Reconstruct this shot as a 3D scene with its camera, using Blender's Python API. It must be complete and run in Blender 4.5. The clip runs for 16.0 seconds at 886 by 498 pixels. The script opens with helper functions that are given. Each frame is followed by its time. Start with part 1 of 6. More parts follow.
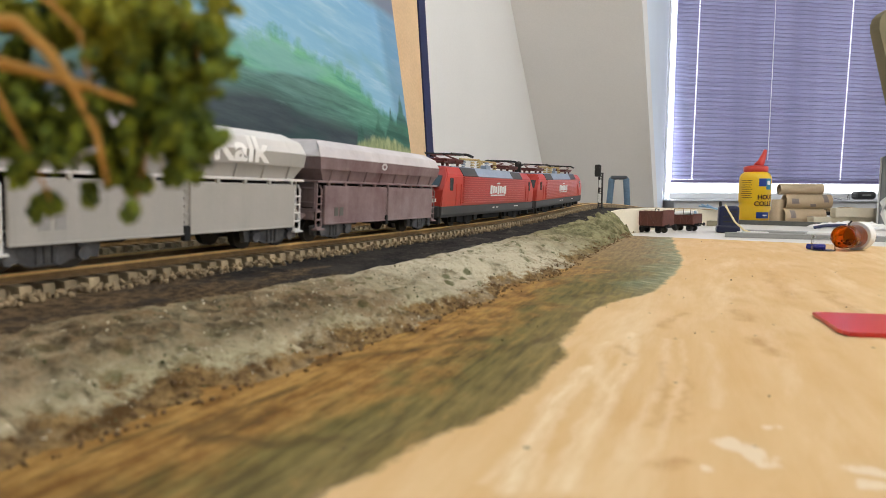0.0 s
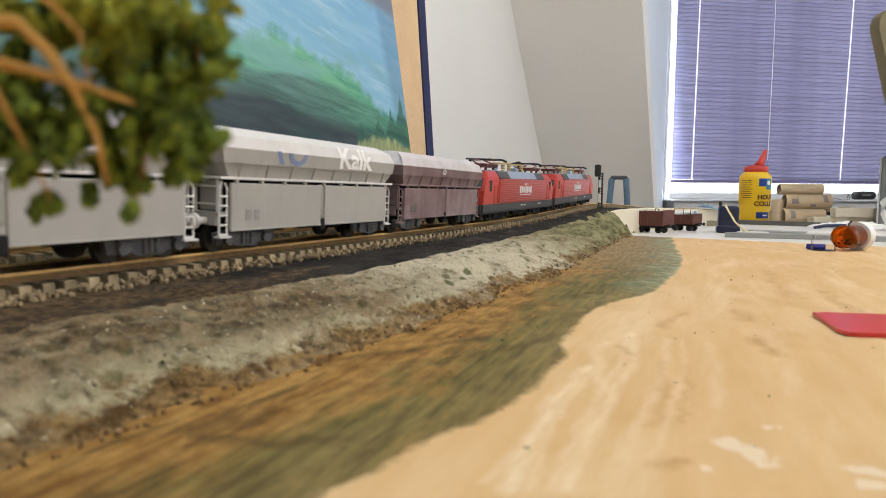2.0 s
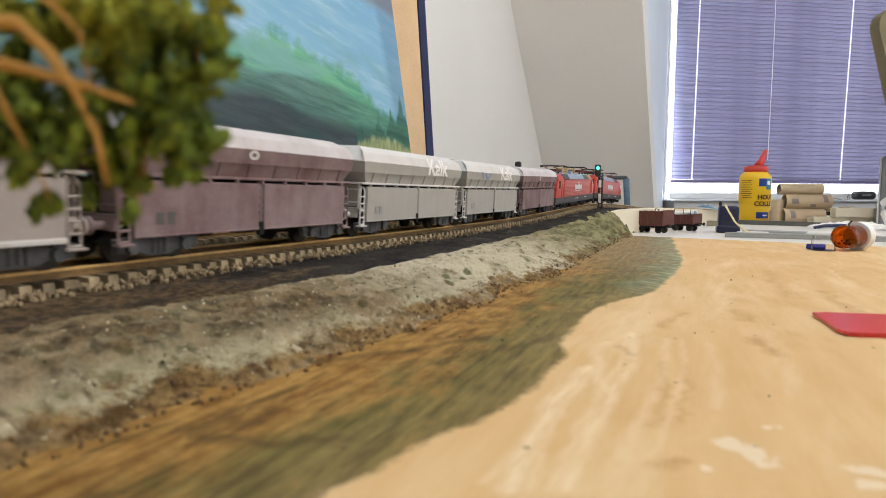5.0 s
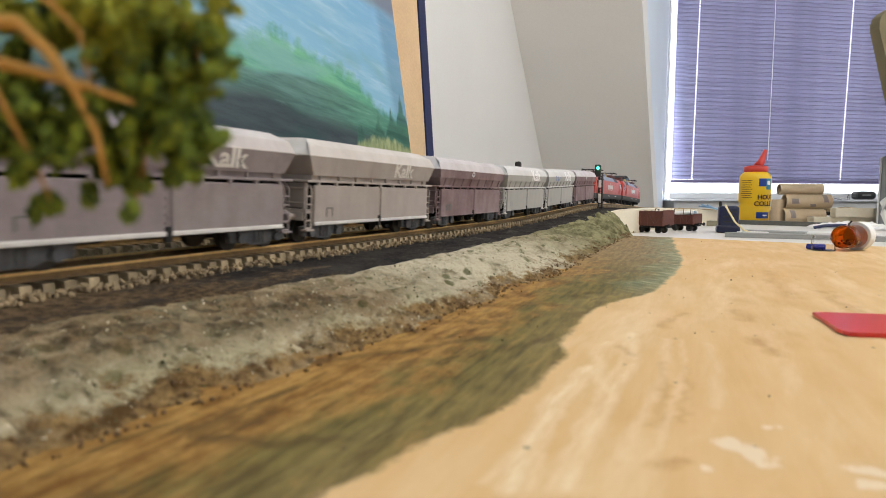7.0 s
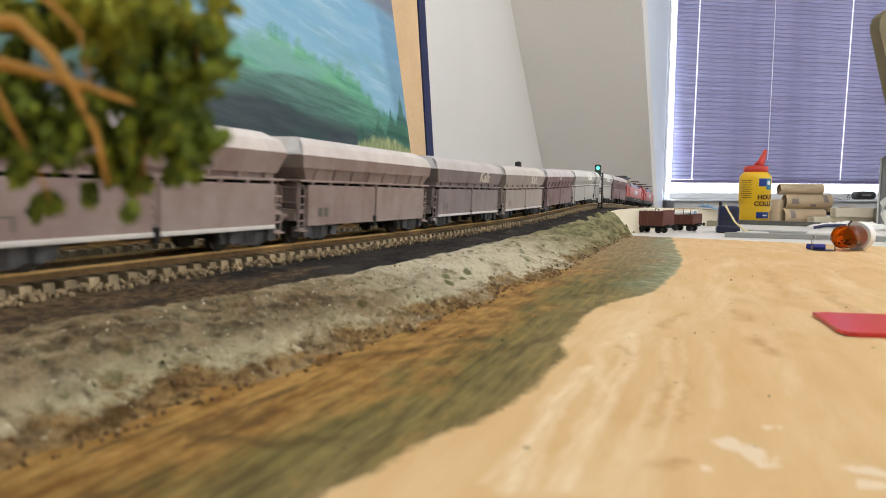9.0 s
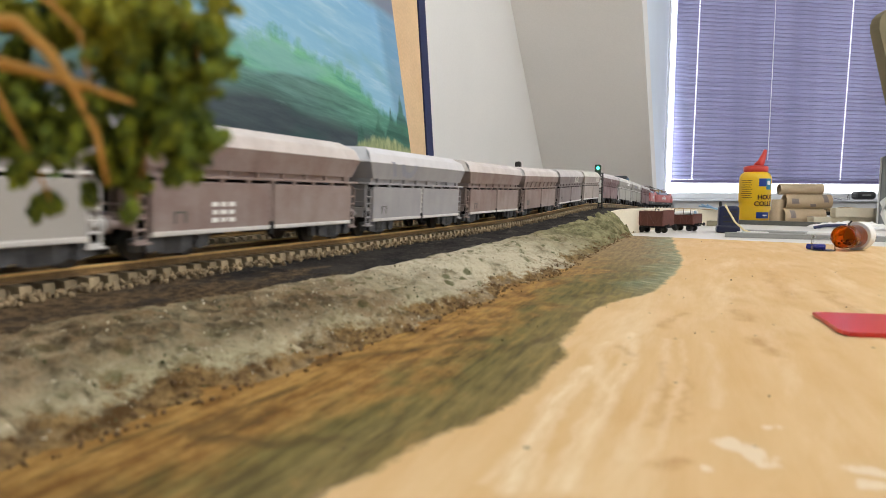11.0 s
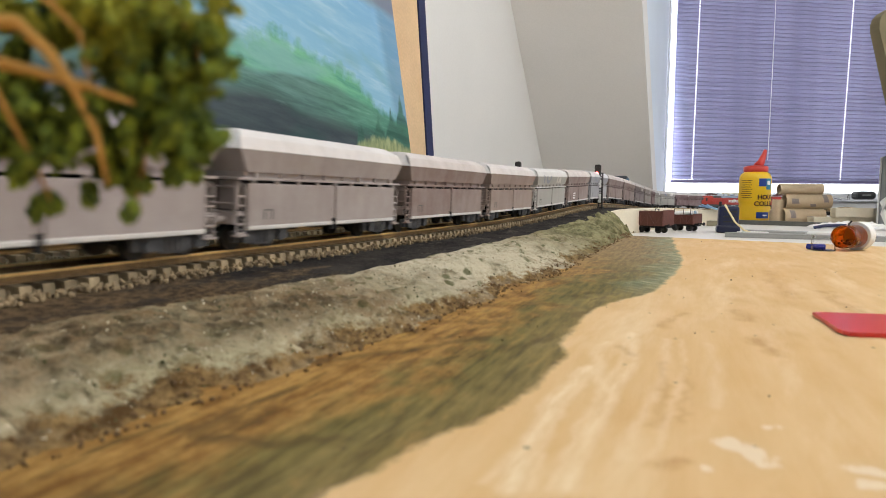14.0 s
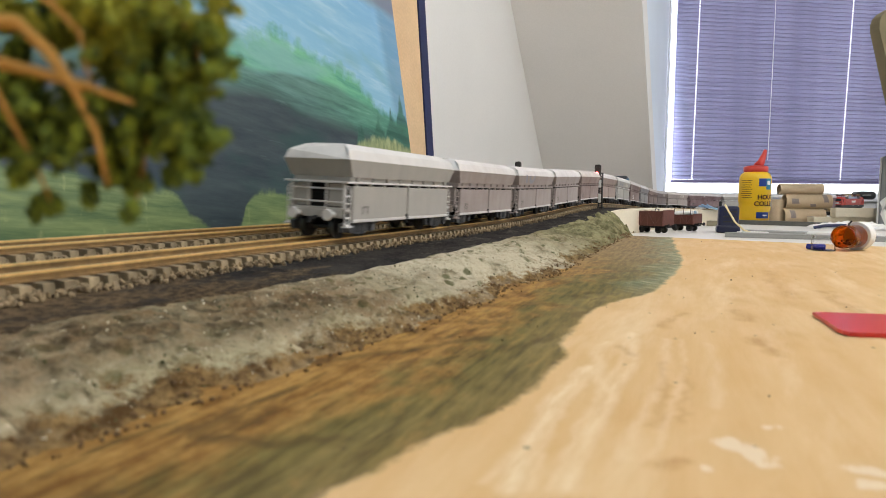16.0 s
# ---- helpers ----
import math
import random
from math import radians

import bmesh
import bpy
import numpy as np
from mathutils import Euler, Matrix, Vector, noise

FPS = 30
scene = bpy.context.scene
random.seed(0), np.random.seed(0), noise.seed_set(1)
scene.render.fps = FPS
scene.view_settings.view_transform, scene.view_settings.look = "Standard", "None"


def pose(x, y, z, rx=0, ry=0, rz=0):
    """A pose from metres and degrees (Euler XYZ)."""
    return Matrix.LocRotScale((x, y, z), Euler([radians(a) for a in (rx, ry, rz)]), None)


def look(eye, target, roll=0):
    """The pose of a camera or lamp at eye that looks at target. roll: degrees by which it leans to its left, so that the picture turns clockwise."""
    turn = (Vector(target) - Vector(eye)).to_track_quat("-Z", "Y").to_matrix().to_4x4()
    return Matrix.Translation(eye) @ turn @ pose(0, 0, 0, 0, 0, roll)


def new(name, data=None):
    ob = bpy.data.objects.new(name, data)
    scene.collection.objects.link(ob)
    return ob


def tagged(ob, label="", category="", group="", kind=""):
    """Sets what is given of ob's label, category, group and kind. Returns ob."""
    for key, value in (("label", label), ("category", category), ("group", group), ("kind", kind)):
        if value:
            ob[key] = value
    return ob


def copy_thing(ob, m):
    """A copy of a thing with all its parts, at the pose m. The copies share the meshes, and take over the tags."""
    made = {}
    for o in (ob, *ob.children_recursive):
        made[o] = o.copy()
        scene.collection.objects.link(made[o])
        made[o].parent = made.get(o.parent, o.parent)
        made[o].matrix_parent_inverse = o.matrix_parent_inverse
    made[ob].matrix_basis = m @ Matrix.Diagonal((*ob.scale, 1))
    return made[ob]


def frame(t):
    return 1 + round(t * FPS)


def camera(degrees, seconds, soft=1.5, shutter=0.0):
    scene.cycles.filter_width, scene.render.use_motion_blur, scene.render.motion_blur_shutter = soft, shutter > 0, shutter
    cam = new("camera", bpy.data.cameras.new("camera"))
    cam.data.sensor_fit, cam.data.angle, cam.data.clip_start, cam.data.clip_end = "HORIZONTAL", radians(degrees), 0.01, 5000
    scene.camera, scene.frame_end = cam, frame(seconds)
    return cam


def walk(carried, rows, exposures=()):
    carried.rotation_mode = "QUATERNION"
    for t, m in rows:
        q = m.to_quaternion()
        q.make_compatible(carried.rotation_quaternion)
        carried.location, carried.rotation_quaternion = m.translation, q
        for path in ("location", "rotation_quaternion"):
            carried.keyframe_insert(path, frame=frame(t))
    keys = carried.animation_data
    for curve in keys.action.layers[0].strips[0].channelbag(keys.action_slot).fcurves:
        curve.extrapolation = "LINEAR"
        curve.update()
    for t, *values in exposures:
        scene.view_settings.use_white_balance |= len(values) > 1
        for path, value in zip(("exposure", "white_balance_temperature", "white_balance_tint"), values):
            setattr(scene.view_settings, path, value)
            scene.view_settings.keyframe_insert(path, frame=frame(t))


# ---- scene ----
EYE = (0.0, 0.0, 0.042)
cam = camera(72.44, 16.0, soft=0.5, shutter=0.4)
aim = look(EYE, (0.0, 1.0, 0.042 - math.tan(radians(5.0687))), 0.2333)
walk(cam, [(0.0, aim), (16.0, aim)], exposures=[(0.0, 0.52), (16.0, 0.52)])
cam.data.dof.use_dof = True
cam.data.dof.focus_distance = 0.72
cam.data.dof.aperture_fstop = 25.0

# ---- light ----
world = bpy.data.worlds.new("world")
scene.world = world
world.use_nodes = True
sky = world.node_tree.nodes.new("ShaderNodeTexSky")
sky.sky_type, sky.sun_disc, sky.sun_elevation, sky.sun_rotation = "NISHITA", False, radians(40), radians(200)
back = world.node_tree.nodes["Background"]
world.node_tree.links.new(sky.outputs[0], back.inputs[0])
back.inputs[1].default_value = 0.12


def area(name, m, sx, sy, power, colour):
    data = bpy.data.lights.new(name, "AREA")
    data.shape, data.size, data.size_y, data.energy, data.color = "RECTANGLE", sx, sy, power, colour
    ob = new(name, data)
    ob.matrix_world = m
    return ob


# fill lamps added above, behind and beside the viewer; no windows stand there
area("added_fill_above", look((0.75, 0.05, 1.70), (0.35, 0.55, 0.0)), 1.1, 0.9, 32, (1.0, 0.965, 0.91))
area("added_fill_behind", look((0.5, -2.3, 1.05), (0.1, 0.5, 0.0)), 1.5, 0.9, 5, (1.0, 0.96, 0.91))
area("added_fill_side", look((2.75, 0.3, 1.0), (0.1, 0.6, 0.0)), 1.4, 0.9, 11, (0.88, 0.94, 1.0))
area("window_gap_daylight", look((0.9565, 2.631, 0.65), (0.82, 2.3, 0.64)), 0.016, 1.3, 3.5, (0.80, 0.90, 1.0))

# ---- the line of the track ----
TH = radians(24.5)
START = (-0.0653, 0.2950)
HEADINGS = [24.4, 24.5, 25.1, 25.8, 26.7, 26.4, 25.6, 26.3, 25.3, 23.0, 22.5, 26.7, 36.6, 50.9, 67.6, 80.6, 86.4, 84.5, 76.1, 63.3, 50.3, 40.9, 35.0, 30.4, 25.8, 21.3, 16.7]
HEAD_S = [0.4 + 0.1 * i for i in range(len(HEADINGS))]
RAIL_S = [-2.6, 0.0, 0.1, 0.27, 0.40, 0.537, 0.67, 0.80, 0.94, 1.075, 1.21, 1.34, 1.48, 1.61, 1.75, 1.88, 2.1, 3.2]
RAIL_Z = [0.0210, 0.0210, 0.0207, 0.0215, 0.0243, 0.0286, 0.0318, 0.0300, 0.0260, 0.0213, 0.0163, 0.0140, 0.0113, 0.0094, 0.0060, 0.0020, 0.0010, 0.0010]
STEP = 0.005
GRID = np.arange(-2.6, 3.15, STEP)
HEAD = np.radians(np.interp(GRID, HEAD_S, HEADINGS))
PX = np.cumsum(np.sin(HEAD)) * STEP
PY = np.cumsum(np.cos(HEAD)) * STEP
PX += START[0] - np.interp(0.0, GRID, PX)
PY += START[1] - np.interp(0.0, GRID, PY)
smooth = np.interp(GRID, RAIL_S, RAIL_Z)
PZ = np.convolve(np.pad(smooth, 12, mode="edge"), np.ones(25) / 25, mode="valid")
CANT = np.interp(GRID, [-2.6, 0.45, 1.1, 3.2], [2.9, 2.9, 0.0, 0.0])


def on_track(s, w=0.0, z=0.0):
    """A point s metres along the line, w to its right, z over the rail heads."""
    h = np.interp(s, GRID, HEAD)
    c = radians(np.interp(s, GRID, CANT))
    return Vector((np.interp(s, GRID, PX) + w * math.cos(h), np.interp(s, GRID, PY) - w * math.sin(h), np.interp(s, GRID, PZ) + z - w * math.tan(c)))


def vehicle_pose(s, reach):
    """The pose of a vehicle centred at s whose bogies stand reach before and behind it."""
    a, b = on_track(s + reach), on_track(s - reach)
    x = (a - b).normalized()
    c = radians(np.interp(s, GRID, CANT))
    h = np.interp(s, GRID, HEAD)
    right = Vector((math.cos(h), -math.sin(h), -math.tan(c))).normalized()
    z = right.cross(x).normalized()
    y = z.cross(x)
    m = Matrix((x, y, z)).transposed().to_4x4()
    m.translation = (a + b) / 2
    return m


# where the joint between the engines and the wagons is, every half second
JOINT = [0.1098, 0.1249, 0.1424, 0.1626, 0.1866, 0.2161, 0.2519, 0.2919, 0.332, 0.3726, 0.4155, 0.4629, 0.5164, 0.5762, 0.6406, 0.7058, 0.7698, 0.8348, 0.9049, 0.9802, 1.0595, 1.1423, 1.2287, 1.3183, 1.4106, 1.5045, 1.6007, 1.7019, 1.8102, 1.9256, 2.0448, 2.1655, 2.2862]
WAGON_LENGTH, ENGINE_LENGTH = 0.13456, 0.225


# ---- materials ----
def material(name, colour, rough=0.6, metal=0.0, vary=0.15, scale=60.0, bump=0.15, grain=400.0, second=None, second_amount=0.5, second_scale=15.0, spec=0.5, rand=0.0):
    """A worn surface: base colour varied at two scales, stains of a second colour, fine relief."""
    mat = bpy.data.materials.new(name)
    mat.use_nodes = True
    nt = mat.node_tree
    link = nt.links.new
    bsdf = nt.nodes["Principled BSDF"]
    tex = nt.nodes.new("ShaderNodeTexCoord")
    big = nt.nodes.new("ShaderNodeTexNoise")
    big.inputs["Scale"].default_value, big.inputs["Detail"].default_value = scale, 5
    link(tex.outputs["Object"], big.inputs["Vector"])
    fine = nt.nodes.new("ShaderNodeTexNoise")
    fine.inputs["Scale"].default_value, fine.inputs["Detail"].default_value = grain, 4
    link(tex.outputs["Object"], fine.inputs["Vector"])
    mixer = nt.nodes.new("ShaderNodeMix")
    mixer.data_type, mixer.blend_type = "RGBA", "MIX"
    ramp = nt.nodes.new("ShaderNodeMapRange")
    ramp.inputs[1].default_value, ramp.inputs[2].default_value = 0.35, 0.7
    stain = nt.nodes.new("ShaderNodeTexNoise")
    stain.inputs["Scale"].default_value, stain.inputs["Detail"].default_value, stain.inputs["Roughness"].default_value = second_scale, 8, 0.7
    link(tex.outputs["Object"], stain.inputs["Vector"])
    link(stain.outputs[0], ramp.inputs[0])
    ramp.inputs[4].default_value = second_amount if second else 0.0
    link(ramp.outputs[0], mixer.inputs[0])
    mixer.inputs[6].default_value = (*colour, 1)
    mixer.inputs[7].default_value = (*(second or colour), 1)
    both = nt.nodes.new("ShaderNodeMath")
    both.operation = "ADD"
    link(big.outputs[0], both.inputs[0])
    link(fine.outputs[0], both.inputs[1])
    level = nt.nodes.new("ShaderNodeMapRange")
    level.inputs[1].default_value, level.inputs[2].default_value = 0.6, 1.4
    level.inputs[3].default_value, level.inputs[4].default_value = 1 - vary, 1 + vary
    link(both.outputs[0], level.inputs[0])
    last = level.outputs[0]
    if rand:
        info = nt.nodes.new("ShaderNodeObjectInfo")
        spread = nt.nodes.new("ShaderNodeMapRange")
        spread.inputs[3].default_value, spread.inputs[4].default_value = 1 - rand, 1 + rand
        link(info.outputs["Random"], spread.inputs[0])
        times = nt.nodes.new("ShaderNodeMath")
        times.operation = "MULTIPLY"
        link(last, times.inputs[0])
        link(spread.outputs[0], times.inputs[1])
        last = times.outputs[0]
    scaled = nt.nodes.new("ShaderNodeVectorMath")
    scaled.operation = "SCALE"
    link(mixer.outputs[2], scaled.inputs[0])
    link(last, scaled.inputs["Scale"])
    link(scaled.outputs[0], bsdf.inputs["Base Color"])
    bsdf.inputs["Roughness"].default_value = rough
    bsdf.inputs["Metallic"].default_value = metal
    bsdf.inputs["Specular IOR Level"].default_value = spec
    if bump:
        relief = nt.nodes.new("ShaderNodeBump")
        relief.inputs["Strength"].default_value, relief.inputs["Distance"].default_value = bump, 0.0006
        link(both.outputs[0], relief.inputs["Height"])
        link(relief.outputs[0], bsdf.inputs["Normal"])
    return mat


def glowing(name, colour, strength):
    mat = bpy.data.materials.new(name)
    mat.use_nodes = True
    b = mat.node_tree.nodes["Principled BSDF"]
    b.inputs["Base Color"].default_value = (*colour, 1)
    b.inputs["Emission Color"].default_value = (*colour, 1)
    b.inputs["Emission Strength"].default_value = strength
    return mat


# ---- mesh helpers ----
def part(name, bm, mat, parent=None, label="", smooth=False):
    me = bpy.data.meshes.new(name)
    bmesh.ops.recalc_face_normals(bm, faces=bm.faces)
    bm.to_mesh(me)
    bm.free()
    me.materials.append(mat)
    if smooth:
        for f in me.polygons:
            f.use_smooth = True
    ob = new(name, me)
    if parent is not None:
        ob.parent = parent
    if label:
        tagged(ob, label)
    return ob


def thing(name, m, label, category, group="", kind=""):
    ob = new(name)
    ob.empty_display_size = 0.02
    ob.matrix_world = m
    return tagged(ob, label, category, group, kind)


def box(bm, c, size, bevel=0.0, turn=None):
    made = bmesh.ops.create_cube(bm, size=1.0)["verts"]
    m = Matrix.Translation(c) @ (turn or Matrix.Identity(4)) @ Matrix.Diagonal((*size, 1))
    bmesh.ops.transform(bm, matrix=m, verts=made)
    if bevel:
        edges = {e for v in made for e in v.link_edges}
        bmesh.ops.bevel(bm, geom=list(edges), offset=bevel, segments=2, affect="EDGES", profile=0.5)
    return bm


def rod(bm, a, b, r, r2=None, seg=10):
    a, b = Vector(a), Vector(b)
    made = bmesh.ops.create_cone(bm, cap_ends=True, segments=seg, radius1=r, radius2=r if r2 is None else r2, depth=(b - a).length)["verts"]
    turn = (b - a).to_track_quat("Z", "Y").to_matrix().to_4x4()
    bmesh.ops.transform(bm, matrix=Matrix.Translation((a + b) / 2) @ turn, verts=made)
    return bm


def prism(bm, outline, x0, x1, inset0=None, inset1=None):
    """Sweeps an outline of (y, z) from x0 to x1; insets move the ends point by point."""
    n = len(outline)
    a = [bm.verts.new((x0 + (inset0[i] if inset0 else 0), y, z)) for i, (y, z) in enumerate(outline)]
    b = [bm.verts.new((x1 - (inset1[i] if inset1 else 0), y, z)) for i, (y, z) in enumerate(outline)]
    for i in range(n):
        bm.faces.new((a[i], a[(i + 1) % n], b[(i + 1) % n], b[i]))
    bm.faces.new(a)
    bm.faces.new(list(reversed(b)))
    return bm


def solid(bm, outline, z0, z1):
    """An upright slab with an outline of (x, y)."""
    n = len(outline)
    a = [bm.verts.new((x, y, z0)) for x, y in outline]
    b = [bm.verts.new((x, y, z1)) for x, y in outline]
    for i in range(n):
        bm.faces.new((a[i], a[(i + 1) % n], b[(i + 1) % n], b[i]))
    bm.faces.new(list(reversed(a)))
    bm.faces.new(b)
    return bm


def lathe(bm, rings, seg=32, cap=True):
    """Turns (radius, z) rings about z."""
    rows = [[bm.verts.new((r * math.cos(2 * math.pi * i / seg), r * math.sin(2 * math.pi * i / seg), z)) for i in range(seg)] for r, z in rings]
    for a, b in zip(rows, rows[1:]):
        for i in range(seg):
            bm.faces.new((a[i], a[(i + 1) % seg], b[(i + 1) % seg], b[i]))
    if cap:
        bm.faces.new(list(reversed(rows[0])))
        bm.faces.new(rows[-1])
    return bm


def tube(bm, points, radii, seg=7):
    """A round limb through points."""
    pts = [Vector(p) for p in points]
    rows = []
    for i, p in enumerate(pts):
        d = (pts[min(i + 1, len(pts) - 1)] - pts[max(i - 1, 0)]).normalized()
        q = d.to_track_quat("Z", "Y")
        r = radii[i] if isinstance(radii, (list, tuple)) else radii
        rows.append([bm.verts.new(p + q @ Vector((r * math.cos(2 * math.pi * k / seg), r * math.sin(2 * math.pi * k / seg), 0))) for k in range(seg)])
    for a, b in zip(rows, rows[1:]):
        for k in range(seg):
            bm.faces.new((a[k], a[(k + 1) % seg], b[(k + 1) % seg], b[k]))
    bm.faces.new(list(reversed(rows[0])))
    bm.faces.new(rows[-1])
    return bm


def lettering(name, text, size, mat, parent, m, depth=0.0001):
    """Flat raised letters from the built-in font, as a mesh."""
    cu = bpy.data.curves.new(name, "FONT")
    cu.body, cu.size, cu.align_x, cu.align_y, cu.extrude = text, size, "CENTER", "CENTER", depth
    cu.resolution_u = 3
    probe = bpy.data.objects.new(name, cu)
    scene.collection.objects.link(probe)
    me = bpy.data.meshes.new_from_object(probe.evaluated_get(bpy.context.evaluated_depsgraph_get()))
    bpy.data.objects.remove(probe)
    me.materials.clear()
    me.materials.append(mat)
    ob = new(name, me)
    ob.parent = parent
    ob.matrix_local = m
    return ob


def fresh():
    return bmesh.new()


def slab(name, corners, thick, mat, label, category="wall", kind="structure"):
    """A wall, from four corners of its face, that is thick behind it."""
    bm = fresh()
    a = [Vector(c) for c in corners]
    n = (a[1] - a[0]).cross(a[3] - a[0]).normalized() * -thick
    va = [bm.verts.new(c) for c in a]
    vb = [bm.verts.new(c + n) for c in a]
    bm.faces.new(va)
    bm.faces.new(list(reversed(vb)))
    for i in range(4):
        bm.faces.new((va[i], vb[i], vb[(i + 1) % 4], va[(i + 1) % 4]))
    ob = part(name, bm, mat)
    return tagged(ob, label, category, kind=kind)


def curve_node(nt, points, lo, hi):
    """A lookup of y over x through points; x in lo..hi, y in 0..1."""
    node = nt.nodes.new("ShaderNodeFloatCurve")
    c = node.mapping.curves[0]
    pts = [((x - lo) / (hi - lo), y) for x, y in points]
    c.points[0].location, c.points[1].location = pts[0], pts[-1]
    for p in pts[1:-1]:
        c.points.new(*p)
    node.mapping.update()
    return node


def maths(nt, op, a, b=None, c=None):
    node = nt.nodes.new("ShaderNodeMath")
    node.operation = op
    for i, v in enumerate((a, b, c)):
        if v is None:
            continue
        if isinstance(v, (int, float)):
            node.inputs[i].default_value = v
        else:
            nt.links.new(v, node.inputs[i])
    return node.outputs[0]


def blend(nt, fac, a, b):
    node = nt.nodes.new("ShaderNodeMix")
    node.data_type = "RGBA"
    for i, v in ((0, fac), (6, a), (7, b)):
        if isinstance(v, tuple):
            node.inputs[i].default_value = (*v, 1)
        elif isinstance(v, (int, float)):
            node.inputs[i].default_value = v
        else:
            nt.links.new(v, node.inputs[i])
    return node.outputs[2]


def grain_noise(nt, vec, scale, detail=5, rough=0.6, stretch=(1, 1, 1), turn=0.0):
    mp = nt.nodes.new("ShaderNodeMapping")
    mp.inputs["Scale"].default_value = stretch
    rot = nt.nodes.new("ShaderNodeMapping")
    rot.inputs["Rotation"].default_value = (0, 0, turn)
    nt.links.new(vec, rot.inputs[0])
    nt.links.new(rot.outputs[0], mp.inputs[0])
    n = nt.nodes.new("ShaderNodeTexNoise")
    n.inputs["Scale"].default_value, n.inputs["Detail"].default_value, n.inputs["Roughness"].default_value = scale, detail, rough
    nt.links.new(mp.outputs[0], n.inputs["Vector"])
    return n.outputs[0]


def ranged(nt, v, a, b, c=0.0, d=1.0):
    node = nt.nodes.new("ShaderNodeMapRange")
    nt.links.new(v, node.inputs[0])
    for i, x in enumerate((a, b, c, d)):
        node.inputs[i + 1].default_value = x
    return node.outputs[0]


def start(name, rough=0.7):
    mat = bpy.data.materials.new(name)
    mat.use_nodes = True
    nt = mat.node_tree
    bsdf = nt.nodes["Principled BSDF"]
    bsdf.inputs["Roughness"].default_value = rough
    tex = nt.nodes.new("ShaderNodeTexCoord")
    sep = nt.nodes.new("ShaderNodeSeparateXYZ")
    nt.links.new(tex.outputs["Object"], sep.inputs[0])
    return mat, nt, bsdf, tex.outputs["Object"], sep


def relief(nt, bsdf, height, strength, distance):
    n = nt.nodes.new("ShaderNodeBump")
    n.inputs["Strength"].default_value, n.inputs["Distance"].default_value = strength, distance
    nt.links.new(height, n.inputs["Height"])
    nt.links.new(n.outputs[0], bsdf.inputs["Normal"])


